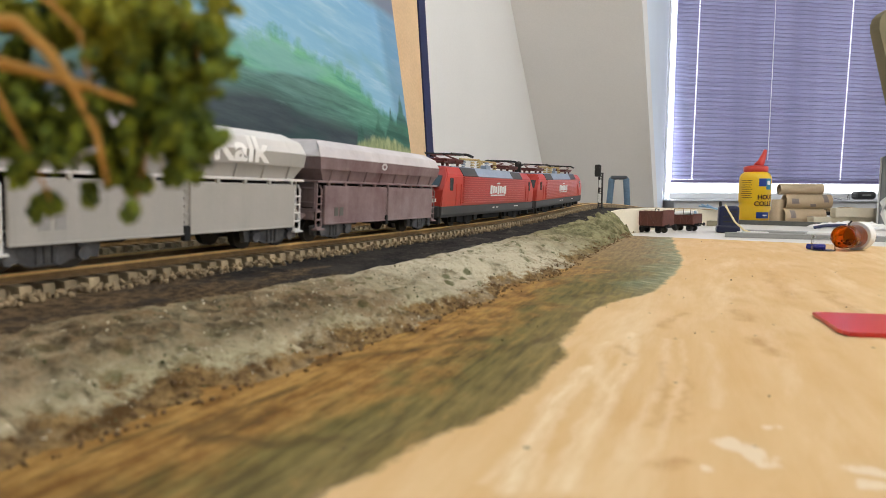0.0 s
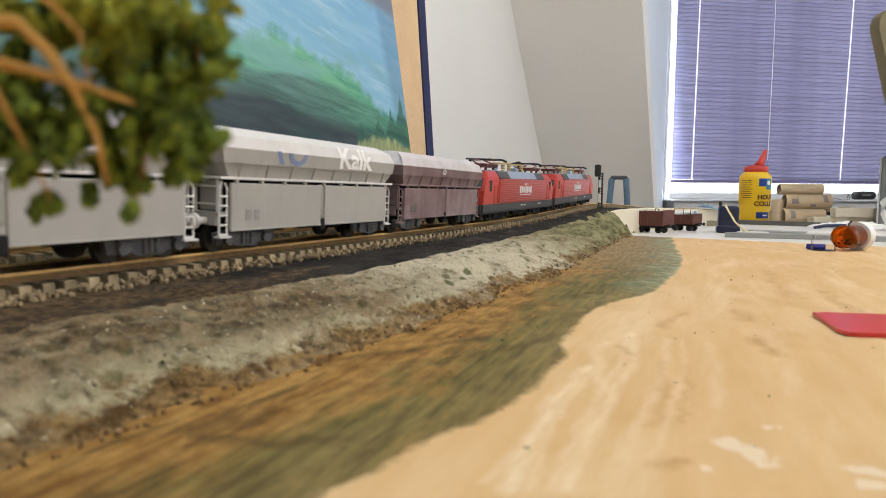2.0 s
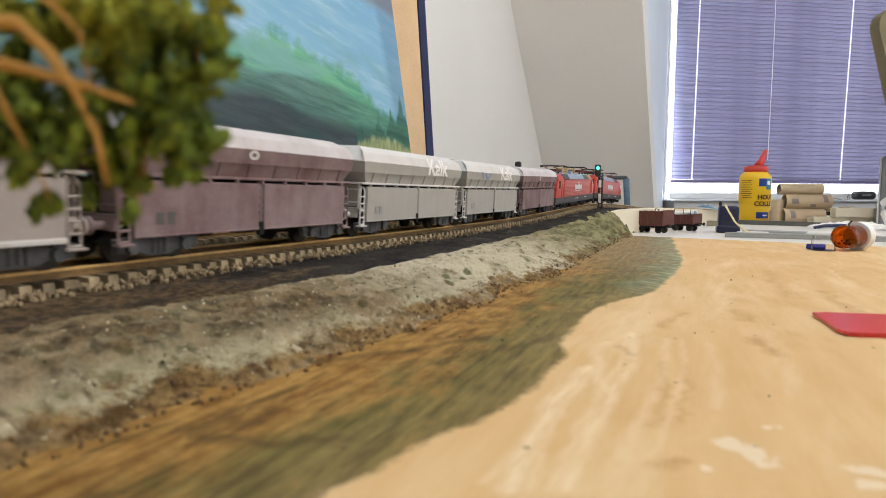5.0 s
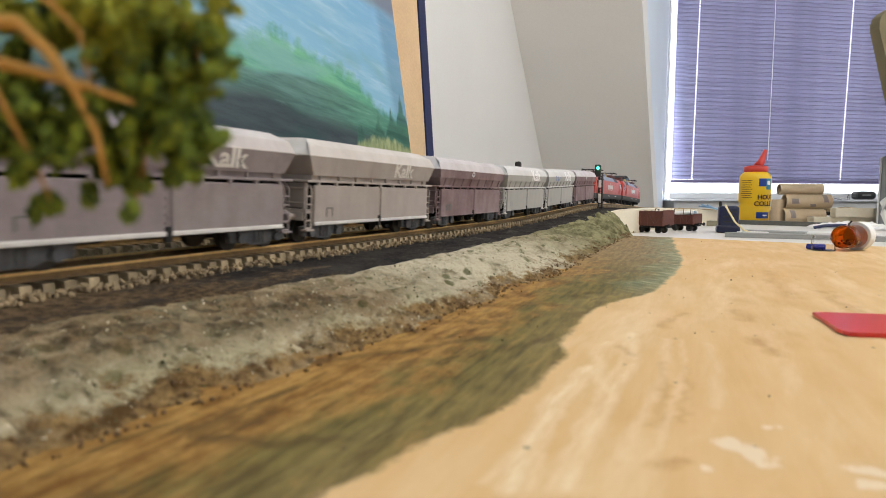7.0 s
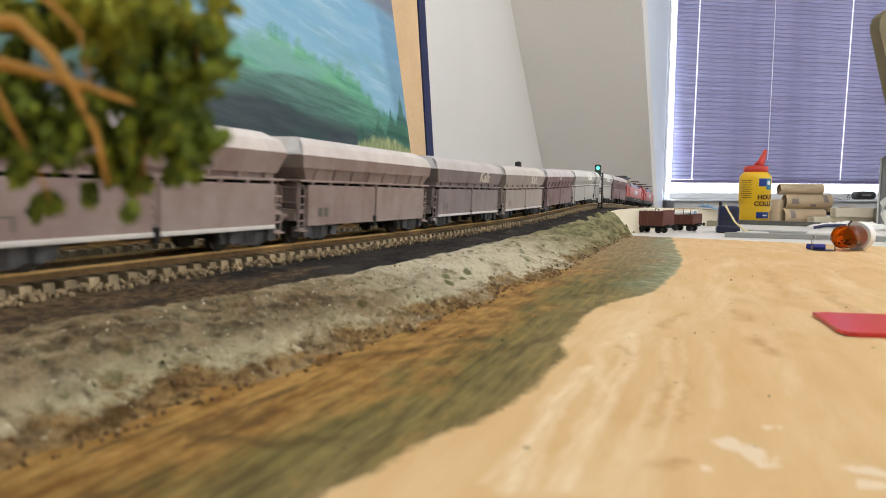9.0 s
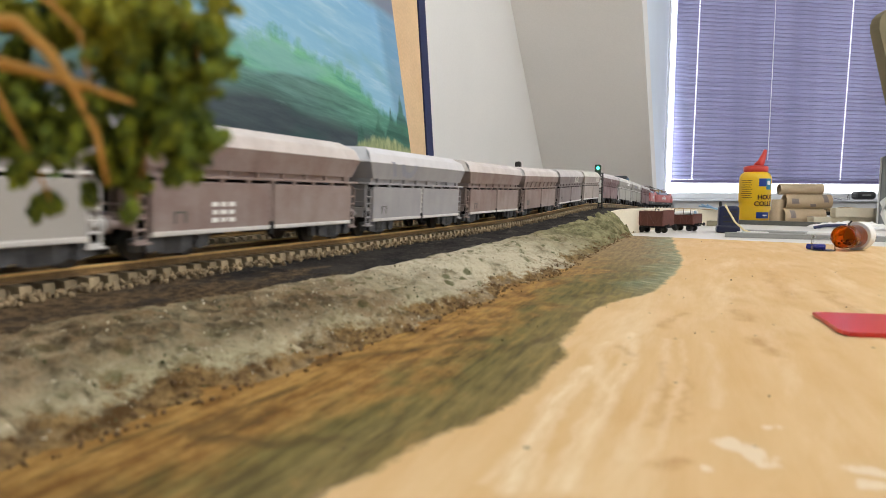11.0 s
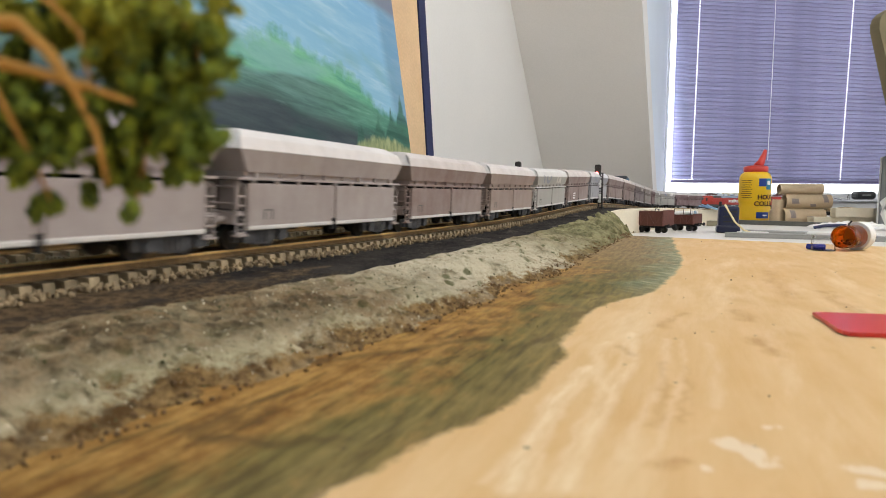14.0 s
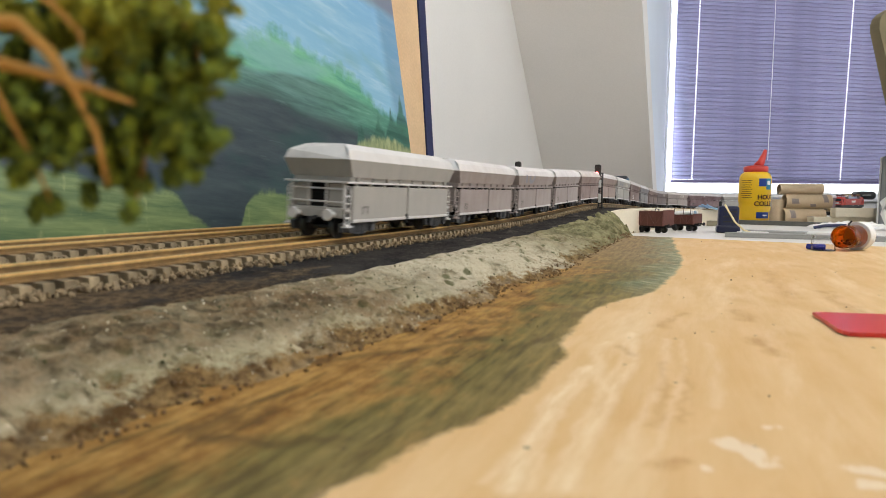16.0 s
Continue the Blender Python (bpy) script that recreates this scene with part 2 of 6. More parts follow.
def plywood_material():
    """Varnished birch plywood, with a band of olive and brown paint beside the bank."""
    mat, nt, bsdf, vec, sep = start("plywood", 0.5)
    c, s = math.cos(TH), math.sin(TH)
    along = maths(nt, "ADD", maths(nt, "MULTIPLY", sep.outputs[0], s), maths(nt, "MULTIPLY", sep.outputs[1], c))
    across = maths(nt, "ADD", maths(nt, "SUBTRACT", maths(nt, "MULTIPLY", sep.outputs[0], c), maths(nt, "MULTIPLY", sep.outputs[1], s)), 0.1818)
    wood = grain_noise(nt, vec, 20, 6, 0.6, (6, 1, 1), TH * 0.9)
    fleck = grain_noise(nt, vec, 12, 5, 0.6, (1.6, 1, 1), TH * 0.5)
    tint = grain_noise(nt, vec, 7, 3, 0.5)
    base = blend(nt, ranged(nt, wood, 0.34, 0.66), (0.74, 0.52, 0.285), (0.66, 0.43, 0.205))
    base = blend(nt, ranged(nt, tint, 0.40, 0.62, 0, 0.45), base, (0.64, 0.385, 0.155))
    base = blend(nt, ranged(nt, fleck, 0.56, 0.70, 0, 0.35), base, (0.52, 0.285, 0.10))
    pale = grain_noise(nt, vec, 11, 5, 0.6, (5, 0.8, 1), TH * 1.2)
    base = blend(nt, ranged(nt, pale, 0.53, 0.68, 0, 0.5), base, (0.84, 0.66, 0.43))
    # wiped glue: pale swept lines, brown finger marks, dried white patches
    hair = grain_noise(nt, vec, 60, 5, 0.7, (5, 1, 1), TH * 1.1)
    worn = ranged(nt, hair, 0.32, 0.58, 0.25, 1.0)
    stains = nt.nodes.new("ShaderNodeAttribute")
    stains.attribute_name = "stain"
    wiped = nt.nodes.new("ShaderNodeSeparateColor")
    nt.links.new(stains.outputs["Color"], wiped.inputs[0])
    base = blend(nt, maths(nt, "MULTIPLY", wiped.outputs[0], maths(nt, "MULTIPLY", worn, 0.8)), base, (0.90, 0.75, 0.53))
    base = blend(nt, maths(nt, "MULTIPLY", wiped.outputs[1], worn), base, (0.42, 0.20, 0.065))
    base = blend(nt, ranged(nt, maths(nt, "MULTIPLY", wiped.outputs[2], worn), 0.18, 0.48, 0, 0.6), base, (0.86, 0.75, 0.59))
    # the painted band: its edge over the way along the line
    edge = curve_node(nt, [(0.0, 0.60), (0.0675, 0.672), (0.0788, 0.685), (0.092, 0.700), (0.1057, 0.722), (0.1253, 0.736), (0.150, 0.738), (0.175, 0.714), (0.192, 0.711), (0.2295, 0.712), (0.273, 0.779), (0.33, 0.808), (0.40, 0.815), (0.50, 0.775), (0.585, 0.733), (0.8, 0.65)], 0.0, 0.8)
    nt.links.new(maths(nt, "DIVIDE", along, 0.8), edge.inputs["Value"])
    wob = grain_noise(nt, vec, 55, 6, 0.7)
    streak = grain_noise(nt, vec, 42, 8, 0.72, (9, 1, 1), TH * 0.92)
    stripe = grain_noise(nt, vec, 26, 6, 0.65, (6, 1, 1), TH * 1.12)
    patch = grain_noise(nt, vec, 24, 5, 0.6, (1.7, 1, 1), TH)
    cloud = grain_noise(nt, vec, 15, 4, 0.6, (1.6, 1, 1), TH * 0.6)
    limit = maths(nt, "ADD", maths(nt, "MULTIPLY", edge.outputs[0], 0.2), maths(nt, "MULTIPLY", maths(nt, "SUBTRACT", wob, 0.5), 0.010))
    left = maths(nt, "SUBTRACT", limit, across)
    inside = ranged(nt, left, 0.0, 0.0022)
    mottle = grain_noise(nt, vec, 75, 5, 0.7, (1.8, 1, 1), TH)
    tan = blend(nt, ranged(nt, maths(nt, "ADD", maths(nt, "MULTIPLY", streak, 0.5), maths(nt, "MULTIPLY", mottle, 0.5)), 0.42, 0.58), (0.175, 0.082, 0.019), (0.43, 0.25, 0.075))
    olive = blend(nt, ranged(nt, streak, 0.36, 0.64), (0.062, 0.052, 0.013), (0.245, 0.19, 0.066))
    olive = blend(nt, ranged(nt, cloud, 0.5, 0.6, 0, 0.7), olive, blend(nt, ranged(nt, stripe, 0.4, 0.6), (0.13, 0.115, 0.034), (0.34, 0.27, 0.10)))
    share = maths(nt, "DIVIDE", maths(nt, "SUBTRACT", across, 0.098), 0.046)
    share = maths(nt, "ADD", share, maths(nt, "MULTIPLY", maths(nt, "SUBTRACT", patch, 0.5), 2.4))
    paint = blend(nt, ranged(nt, share, 0.26, 0.62), tan, olive)
    paint = blend(nt, ranged(nt, stripe, 0.58, 0.66, 0, 0.65), paint, (0.05, 0.036, 0.012))
    paint = blend(nt, ranged(nt, stripe, 0.40, 0.34, 0, 0.5), paint, (0.38, 0.235, 0.07))
    paint = blend(nt, maths(nt, "MULTIPLY", stains.outputs["Alpha"], 0.75), paint, (0.075, 0.048, 0.018))
    paint = blend(nt, ranged(nt, grain_noise(nt, vec, 38, 5, 0.65, (1.5, 1, 1), TH * 0.8), 0.55, 0.64, 0, 0.6), paint, (0.085, 0.05, 0.018))
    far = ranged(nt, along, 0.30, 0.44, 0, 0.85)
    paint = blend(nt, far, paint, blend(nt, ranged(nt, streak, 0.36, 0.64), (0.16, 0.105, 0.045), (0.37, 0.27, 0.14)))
    tip = maths(nt, "MULTIPLY", ranged(nt, maths(nt, "ADD", left, maths(nt, "MULTIPLY", maths(nt, "SUBTRACT", patch, 0.5), 0.07)), 0.024, 0.006), ranged(nt, along, 0.26, 0.31))
    swirl = grain_noise(nt, vec, 60, 4, 0.6, (4, 1, 1), -0.5)
    paint = blend(nt, maths(nt, "MULTIPLY", tip, 0.85), paint, blend(nt, ranged(nt, swirl, 0.44, 0.66), (0.115, 0.155, 0.085), (0.42, 0.42, 0.27)))
    mix = blend(nt, maths(nt, "MULTIPLY", inside, ranged(nt, left, 0.0, 0.02, 0.88, 1.0)), base, paint)
    dots = nt.nodes.new("ShaderNodeTexVoronoi")
    dots.inputs["Scale"].default_value = 95
    nt.links.new(vec, dots.inputs["Vector"])
    mix = blend(nt, ranged(nt, dots.outputs["Distance"], 0.075, 0.045, 0, 0.6), mix, (0.10, 0.07, 0.04))
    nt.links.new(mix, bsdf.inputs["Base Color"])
    nt.links.new(ranged(nt, streak, 0.3, 0.7, 0.55, 0.75), bsdf.inputs["Roughness"])
    bsdf.inputs["Specular IOR Level"].default_value = 0.1
    relief(nt, bsdf, maths(nt, "ADD", streak, maths(nt, "MULTIPLY", wood, 0.6)), 0.35, 0.0007)
    return mat


def bank_material():
    """Rough plaster with grey-green paint, pale flecks, brown earth and dark pits."""
    mat, nt, bsdf, vec, sep = start("embankment_plaster", 0.95)
    big = grain_noise(nt, vec, 22, 5, 0.65)
    mid = grain_noise(nt, vec, 85, 6, 0.75)
    fine = grain_noise(nt, vec, 420, 4, 0.7)
    speck = grain_noise(nt, vec, 190, 4, 0.65)
    c = blend(nt, ranged(nt, mid, 0.38, 0.60), (0.20, 0.155, 0.088), (0.47, 0.39, 0.255))
    c = blend(nt, ranged(nt, big, 0.46, 0.58, 0, 0.6), c, blend(nt, ranged(nt, mid, 0.36, 0.6), (0.19, 0.18, 0.092), (0.43, 0.405, 0.26)))
    c = blend(nt, ranged(nt, grain_noise(nt, vec, 33, 5, 0.7, (1, 1, 1.7)), 0.54, 0.62, 0, 0.65), c, (0.22, 0.14, 0.07))
    c = blend(nt, ranged(nt, fine, 0.54, 0.64, 0, 0.45), c, (0.56, 0.51, 0.38))
    c = blend(nt, ranged(nt, speck, 0.43, 0.34, 0, 0.8), c, (0.085, 0.072, 0.036))
    c = blend(nt, ranged(nt, mid, 0.39, 0.32, 0, 0.75), c, (0.095, 0.082, 0.042))
    bare = maths(nt, "MULTIPLY", maths(nt, "MULTIPLY", ranged(nt, sep.outputs[1], 0.19, 0.27), ranged(nt, sep.outputs[1], 0.52, 0.36)), ranged(nt, mid, 0.36, 0.52, 0.2, 0.8))
    c = blend(nt, bare, c, (0.60, 0.545, 0.41))
    # tufts of dark moss
    cells = nt.nodes.new("ShaderNodeTexVoronoi")
    cells.inputs["Scale"].default_value = 130
    nt.links.new(vec, cells.inputs["Vector"])
    near_cell = maths(nt, "ADD", cells.outputs["Distance"], maths(nt, "MULTIPLY", maths(nt, "SUBTRACT", fine, 0.5), 0.4))
    moss = maths(nt, "MULTIPLY", ranged(nt, near_cell, 0.34, 0.22), ranged(nt, grain_noise(nt, vec, 31, 3, 0.5), 0.45, 0.52))
    c = blend(nt, maths(nt, "MULTIPLY", moss, 0.8), c, (0.085, 0.092, 0.032))
    level = maths(nt, "ADD", sep.outputs[2], maths(nt, "MULTIPLY", maths(nt, "SUBTRACT", mid, 0.5), 0.014))
    foot = ranged(nt, level, 0.0042, 0.0022)
    earth = blend(nt, ranged(nt, speck, 0.40, 0.60), (0.085, 0.045, 0.014), (0.29, 0.185, 0.075))
    c = blend(nt, maths(nt, "MULTIPLY", foot, ranged(nt, big, 0.36, 0.50, 0.25, 0.95)), c, earth)
    top = ranged(nt, maths(nt, "ADD", sep.outputs[2], maths(nt, "MULTIPLY", maths(nt, "SUBTRACT", mid, 0.5), 0.008)), 0.0045, 0.0085, 0, 0.95)
    near = ranged(nt, sep.outputs[1], 0.27, 0.17)
    c = blend(nt, maths(nt, "MULTIPLY", maths(nt, "MULTIPLY", top, near), ranged(nt, mid, 0.35, 0.6, 1.0, 0.6)), c, blend(nt, ranged(nt, speck, 0.42, 0.6), (0.055, 0.038, 0.020), (0.21, 0.14, 0.075)))
    # brushed grooves that run down the far slope
    groove = grain_noise(nt, vec, 120, 4, 0.6, (1, 0.35, 0.35), 0.5)
    distant = ranged(nt, sep.outputs[1], 0.36, 0.55, 0, 0.85)
    c = blend(nt, distant, c, blend(nt, ranged(nt, groove, 0.38, 0.62), (0.085, 0.085, 0.035), (0.30, 0.285, 0.155)))
    nt.links.new(c, bsdf.inputs["Base Color"])
    bsdf.inputs["Specular IOR Level"].default_value = 0.15
    relief(nt, bsdf, maths(nt, "ADD", speck, maths(nt, "MULTIPLY", fine, 0.6)), 1.0, 0.0022)
    return mat


def bed_material():
    """Dark gritty track bed with brown earth trodden over it at the near end."""
    mat, nt, bsdf, vec, sep = start("dark_track_bed", 0.95)
    mid = grain_noise(nt, vec, 60, 6, 0.7)
    long = grain_noise(nt, vec, 40, 5, 0.65, (3, 1, 1), TH)
    fine = grain_noise(nt, vec, 420, 4, 0.7)
    c = blend(nt, ranged(nt, mid, 0.38, 0.64), (0.013, 0.012, 0.0125), (0.046, 0.041, 0.037))
    c = blend(nt, ranged(nt, fine, 0.56, 0.68, 0, 0.45), c, (0.16, 0.13, 0.10))
    c = blend(nt, ranged(nt, long, 0.60, 0.68, 0, 0.5), c, (0.19, 0.165, 0.14))
    earth = blend(nt, ranged(nt, fine, 0.42, 0.6), (0.045, 0.030, 0.016), (0.17, 0.115, 0.062))
    spread = maths(nt, "ADD", maths(nt, "MULTIPLY", sep.outputs[1], -6.0), maths(nt, "MULTIPLY", long, 2.4))
    c = blend(nt, ranged(nt, spread, -0.25, 0.25, 0, 0.85), c, earth)
    nt.links.new(c, bsdf.inputs["Base Color"])
    bsdf.inputs["Specular IOR Level"].default_value = 0.12
    relief(nt, bsdf, maths(nt, "ADD", mid, fine), 1.0, 0.0008)
    return mat


def painting_material():
    """A hand-painted landscape: sky, hills, conifers, bushes and a meadow, in long brush strokes."""
    mat, nt, bsdf, vec, sep = start("painted_landscape", 0.45)
    u, v = sep.outputs[0], sep.outputs[1]
    brush = grain_noise(nt, vec, 13, 6, 0.68, (1, 6, 1), 0.10)
    broad = grain_noise(nt, vec, 9, 4, 0.55, (1, 2.6, 1), 0.16)
    dab = grain_noise(nt, vec, 70, 4, 0.6)
    tuft = grain_noise(nt, vec, 140, 3, 0.6, (1, 0.45, 1))
    sky = blend(nt, ranged(nt, v, 0.13, 0.26), (0.24, 0.49, 0.66), (0.20, 0.44, 0.71))
    sky = blend(nt, ranged(nt, brush, 0.45, 0.72, 0, 0.7), sky, (0.40, 0.62, 0.76))
    sky = blend(nt, ranged(nt, broad, 0.55, 0.68, 0, 0.6), sky, (0.20, 0.42, 0.50))
    sky = blend(nt, ranged(nt, grain_noise(nt, vec, 11, 7, 0.7, (1, 8, 1), 0.13), 0.52, 0.70, 0, 0.6), sky, (0.50, 0.70, 0.82))

    def under(points, lo, hi, wobble, amount, edge=0.006, other=None):
        node = curve_node(nt, [(x, y / 0.3) for x, y in points], lo, hi)
        nt.links.new(ranged(nt, u, lo, hi), node.inputs["Value"])
        line = maths(nt, "MULTIPLY", node.outputs[0], 0.3)
        line = maths(nt, "ADD", line, maths(nt, "MULTIPLY", maths(nt, "SUBTRACT", wobble, 0.5), amount))
        return ranged(nt, maths(nt, "SUBTRACT", line, v), 0.0, edge)

    c = sky
    # blue shadow strip along the right border, put into the colour
    edge_shade = ranged(nt, maths(nt, "ADD", u, maths(nt, "MULTIPLY", v, 0.27)), 0.594, 0.606, 0, 0.5)
    c = blend(nt, edge_shade, c, (0.10, 0.22, 0.38))
    cloud = ranged(nt, maths(nt, "ADD", v, maths(nt, "MULTIPLY", maths(nt, "SUBTRACT", broad, 0.5), 0.03)), 0.213, 0.222, 0, 0.75)
    c = blend(nt, maths(nt, "MULTIPLY", cloud, ranged(nt, u, 0.47, 0.51)), c, (0.20, 0.19, 0.24))
    hill = under([(-0.2, 0.13), (0.2, 0.135), (0.30, 0.146), (0.333, 0.149), (0.366, 0.158), (0.388, 0.163), (0.404, 0.157), (0.416, 0.160), (0.435, 0.153), (0.474, 0.153), (0.515, 0.135), (0.545, 0.122), (0.62, 0.115)], -0.2, 0.62, dab, 0.03, 0.011)
    green = blend(nt, ranged(nt, brush, 0.36, 0.62), (0.055, 0.27, 0.17), (0.17, 0.50, 0.27))
    green = blend(nt, ranged(nt, broad, 0.50, 0.62, 0, 0.75), green, (0.22, 0.46, 0.43))
    green = blend(nt, ranged(nt, broad, 0.46, 0.38, 0, 0.7), green, (0.035, 0.20, 0.13))
    c = blend(nt, maths(nt, "MULTIPLY", hill, 0.93), c, green)
    sweep = grain_noise(nt, vec, 15, 8, 0.70, (1, 9, 1), 0.09)
    swoosh = under([(-0.2, 0.125), (0.25, 0.128), (0.329, 0.130), (0.36, 0.126), (0.395, 0.131), (0.45, 0.131), (0.493, 0.125), (0.558, 0.112), (0.62, 0.10)], -0.2, 0.62, brush, 0.010, 0.005)
    haze = blend(nt, ranged(nt, sweep, 0.36, 0.60), (0.045, 0.115, 0.105), (0.125, 0.25, 0.22))
    haze = blend(nt, ranged(nt, u, 0.42, 0.52, 0, 0.6), haze, blend(nt, ranged(nt, sweep, 0.38, 0.60), (0.03, 0.17, 0.11), (0.10, 0.34, 0.21)))
    haze = blend(nt, ranged(nt, sweep, 0.61, 0.70, 0, 0.6), haze, (0.30, 0.45, 0.42))
    c = blend(nt, maths(nt, "MULTIPLY", swoosh, 0.9), c, haze)
    dark = under([(-0.2, 0.108), (0.25, 0.110), (0.319, 0.113), (0.383, 0.117), (0.41, 0.110), (0.454, 0.104), (0.491, 0.101), (0.56, 0.094), (0.62, 0.09)], -0.2, 0.62, brush, 0.020, 0.014)
    gloom = blend(nt, ranged(nt, brush, 0.36, 0.66), (0.026, 0.042, 0.055), (0.062, 0.092, 0.100))
    gloom = blend(nt, ranged(nt, broad, 0.5, 0.62, 0, 0.6), gloom, (0.018, 0.075, 0.066))
    gloom = blend(nt, ranged(nt, sweep, 0.62, 0.70, 0, 0.4), gloom, (0.16, 0.22, 0.22))
    c = blend(nt, dark, c, gloom)
    spikes = nt.nodes.new("ShaderNodeTexVoronoi")
    spikes.voronoi_dimensions, spikes.inputs["Scale"].default_value = "1D", 40
    nt.links.new(u, spikes.inputs["W"])
    trees = under([(-0.2, 0.0), (0.478, 0.05), (0.495, 0.092), (0.518, 0.104), (0.545, 0.112), (0.563, 0.118), (0.58, 0.132), (0.62, 0.13)], -0.2, 0.62, maths(nt, "SUBTRACT", 0.9, maths(nt, "ADD", spikes.outputs["Distance"], maths(nt, "MULTIPLY", dab, 0.5))), 0.05, 0.009)
    c = blend(nt, maths(nt, "MULTIPLY", trees, 0.9), c, blend(nt, ranged(nt, brush, 0.4, 0.62), (0.022, 0.098, 0.075), (0.055, 0.19, 0.125)))
    bush = under([(-0.2, 0.0), (0.47, 0.0), (0.484, 0.072), (0.495, 0.084), (0.518, 0.0905), (0.544, 0.093), (0.578, 0.089), (0.62, 0.08)], -0.2, 0.62, tuft, 0.012, 0.005)
    c = blend(nt, bush, c, blend(nt, ranged(nt, tuft, 0.36, 0.66), (0.21, 0.27, 0.125), (0.42, 0.46, 0.23)))
    field = under([(-0.2, 0.06), (0.1, 0.055), (0.176, 0.048), (0.203, 0.046), (0.234, 0.040), (0.272, 0.035), (0.29, 0.018), (0.325, 0.008), (0.342, 0.03), (0.36, 0.036), (0.40, 0.034), (0.62, 0.03)], -0.2, 0.62, dab, 0.016, 0.004)
    meadow = blend(nt, ranged(nt, sweep, 0.38, 0.62), (0.10, 0.17, 0.07), (0.25, 0.33, 0.135))
    meadow = blend(nt, ranged(nt, tuft, 0.60, 0.72, 0, 0.5), meadow, (0.40, 0.44, 0.20))
    c = blend(nt, field, c, meadow)
    nt.links.new(c, bsdf.inputs["Base Color"])
    relief(nt, bsdf, brush, 0.3, 0.0008)
    return mat


def blind_material():
    mat = bpy.data.materials.new("purple_pleated_fabric")
    mat.use_nodes = True
    nt = mat.node_tree
    out = nt.nodes["Material Output"]
    bsdf = nt.nodes["Principled BSDF"]
    tex = nt.nodes.new("ShaderNodeTexCoord")
    n = grain_noise(nt, tex.outputs["Object"], 30, 4, 0.6, (0.15, 0.15, 3))
    broad = grain_noise(nt, tex.outputs["Object"], 2.2, 2, 0.5, (2.5, 0.1, 0.1))
    c = blend(nt, ranged(nt, n, 0.2, 0.8), (0.235, 0.226, 0.35), (0.31, 0.30, 0.44))
    c = blend(nt, ranged(nt, broad, 0.4, 0.62, 0, 0.45), c, (0.14, 0.13, 0.215))
    nt.links.new(c, bsdf.inputs["Base Color"])
    bsdf.inputs["Roughness"].default_value = 0.85
    thin = nt.nodes.new("ShaderNodeBsdfTranslucent")
    nt.links.new(c, thin.inputs[0])
    mix = nt.nodes.new("ShaderNodeMixShader")
    mix.inputs[0].default_value = 0.55
    nt.links.new(bsdf.outputs[0], mix.inputs[1])
    nt.links.new(thin.outputs[0], mix.inputs[2])
    nt.links.new(mix.outputs[0], out.inputs[0])
    return mat


def clear(name, colour, rough=0.05):
    mat = bpy.data.materials.new(name)
    mat.use_nodes = True
    b = mat.node_tree.nodes["Principled BSDF"]
    b.inputs["Base Color"].default_value = (*colour, 1)
    b.inputs["Roughness"].default_value = rough
    b.inputs["Transmission Weight"].default_value = 1.0
    b.inputs["IOR"].default_value = 1.3
    return mat


MAT_WALL = material("white_wall_paint", (0.76, 0.75, 0.73), 0.85, vary=0.03, scale=6, grain=250, bump=0.25)
MAT_ROOF = material("off_white_plaster", (0.82, 0.80, 0.775), 0.85, vary=0.04, scale=5, grain=250, bump=0.25)
MAT_TRIM = material("white_gloss_paint", (0.8, 0.82, 0.85), 0.4, vary=0.03, scale=8, bump=0.05)
MAT_FLOOR = material("floor_boards", (0.25, 0.17, 0.1), 0.5, vary=0.2, scale=9)
MAT_TABLE = material("white_table_top", (0.74, 0.72, 0.69), 0.45, vary=0.06, scale=9, grain=120, bump=0.08, second=(0.55, 0.5, 0.45), second_amount=0.3, second_scale=9)
MAT_CREAM = material("cream_board", (0.8, 0.73, 0.58), 0.6, vary=0.08, scale=14, second=(0.62, 0.5, 0.35), second_amount=0.3, second_scale=9)
MAT_PINE = material("planed_pine", (0.74, 0.53, 0.31), 0.55, vary=0.12, scale=20, second=(0.6, 0.38, 0.2), second_amount=0.5, second_scale=12)
MAT_NAVY = material("navy_paint", (0.012, 0.02, 0.08), 0.4, vary=0.2, scale=30)
# white cheek; the window's bluish daylight is mixed into its colour
MAT_CHEEK = material("daylight_tinted_white", (0.76, 0.84, 0.93), 0.5, vary=0.03, scale=8, bump=0.05)
MAT_PLY = plywood_material()
MAT_BANK = bank_material()
MAT_BED = bed_material()
MAT_PAINT = painting_material()
MAT_BLIND = blind_material()
MAT_DARK = material("black_plastic", (0.02, 0.02, 0.022), 0.5, vary=0.2)
MAT_WEB = material("rusty_rail_web", (0.25, 0.15, 0.055), 0.55, 0.2, vary=0.4, scale=160, second=(0.20, 0.115, 0.04), second_amount=0.6, second_scale=90)
# brass colour raised to paint the golden glint along the rail heads
MAT_RAIL = material("brass_head_glint", (0.95, 0.66, 0.27), 0.36, 0.45, vary=0.3, scale=120, second=(0.35, 0.20, 0.07), second_amount=0.5, second_scale=60)
MAT_SLEEPER = material("dusty_sleeper", (0.36, 0.28, 0.17), 0.9, vary=0.35, scale=150, second=(0.12, 0.085, 0.05), second_amount=0.5, second_scale=120, rand=0.3)
MAT_STONE = material("ballast_stone", (0.38, 0.285, 0.165), 0.95, vary=0.5, scale=160, second=(0.07, 0.05, 0.035), second_amount=0.85, second_scale=170)
MAT_GREY = material("grey_metal_bar", (0.33, 0.33, 0.32), 0.45, 0.3, vary=0.12, scale=30)
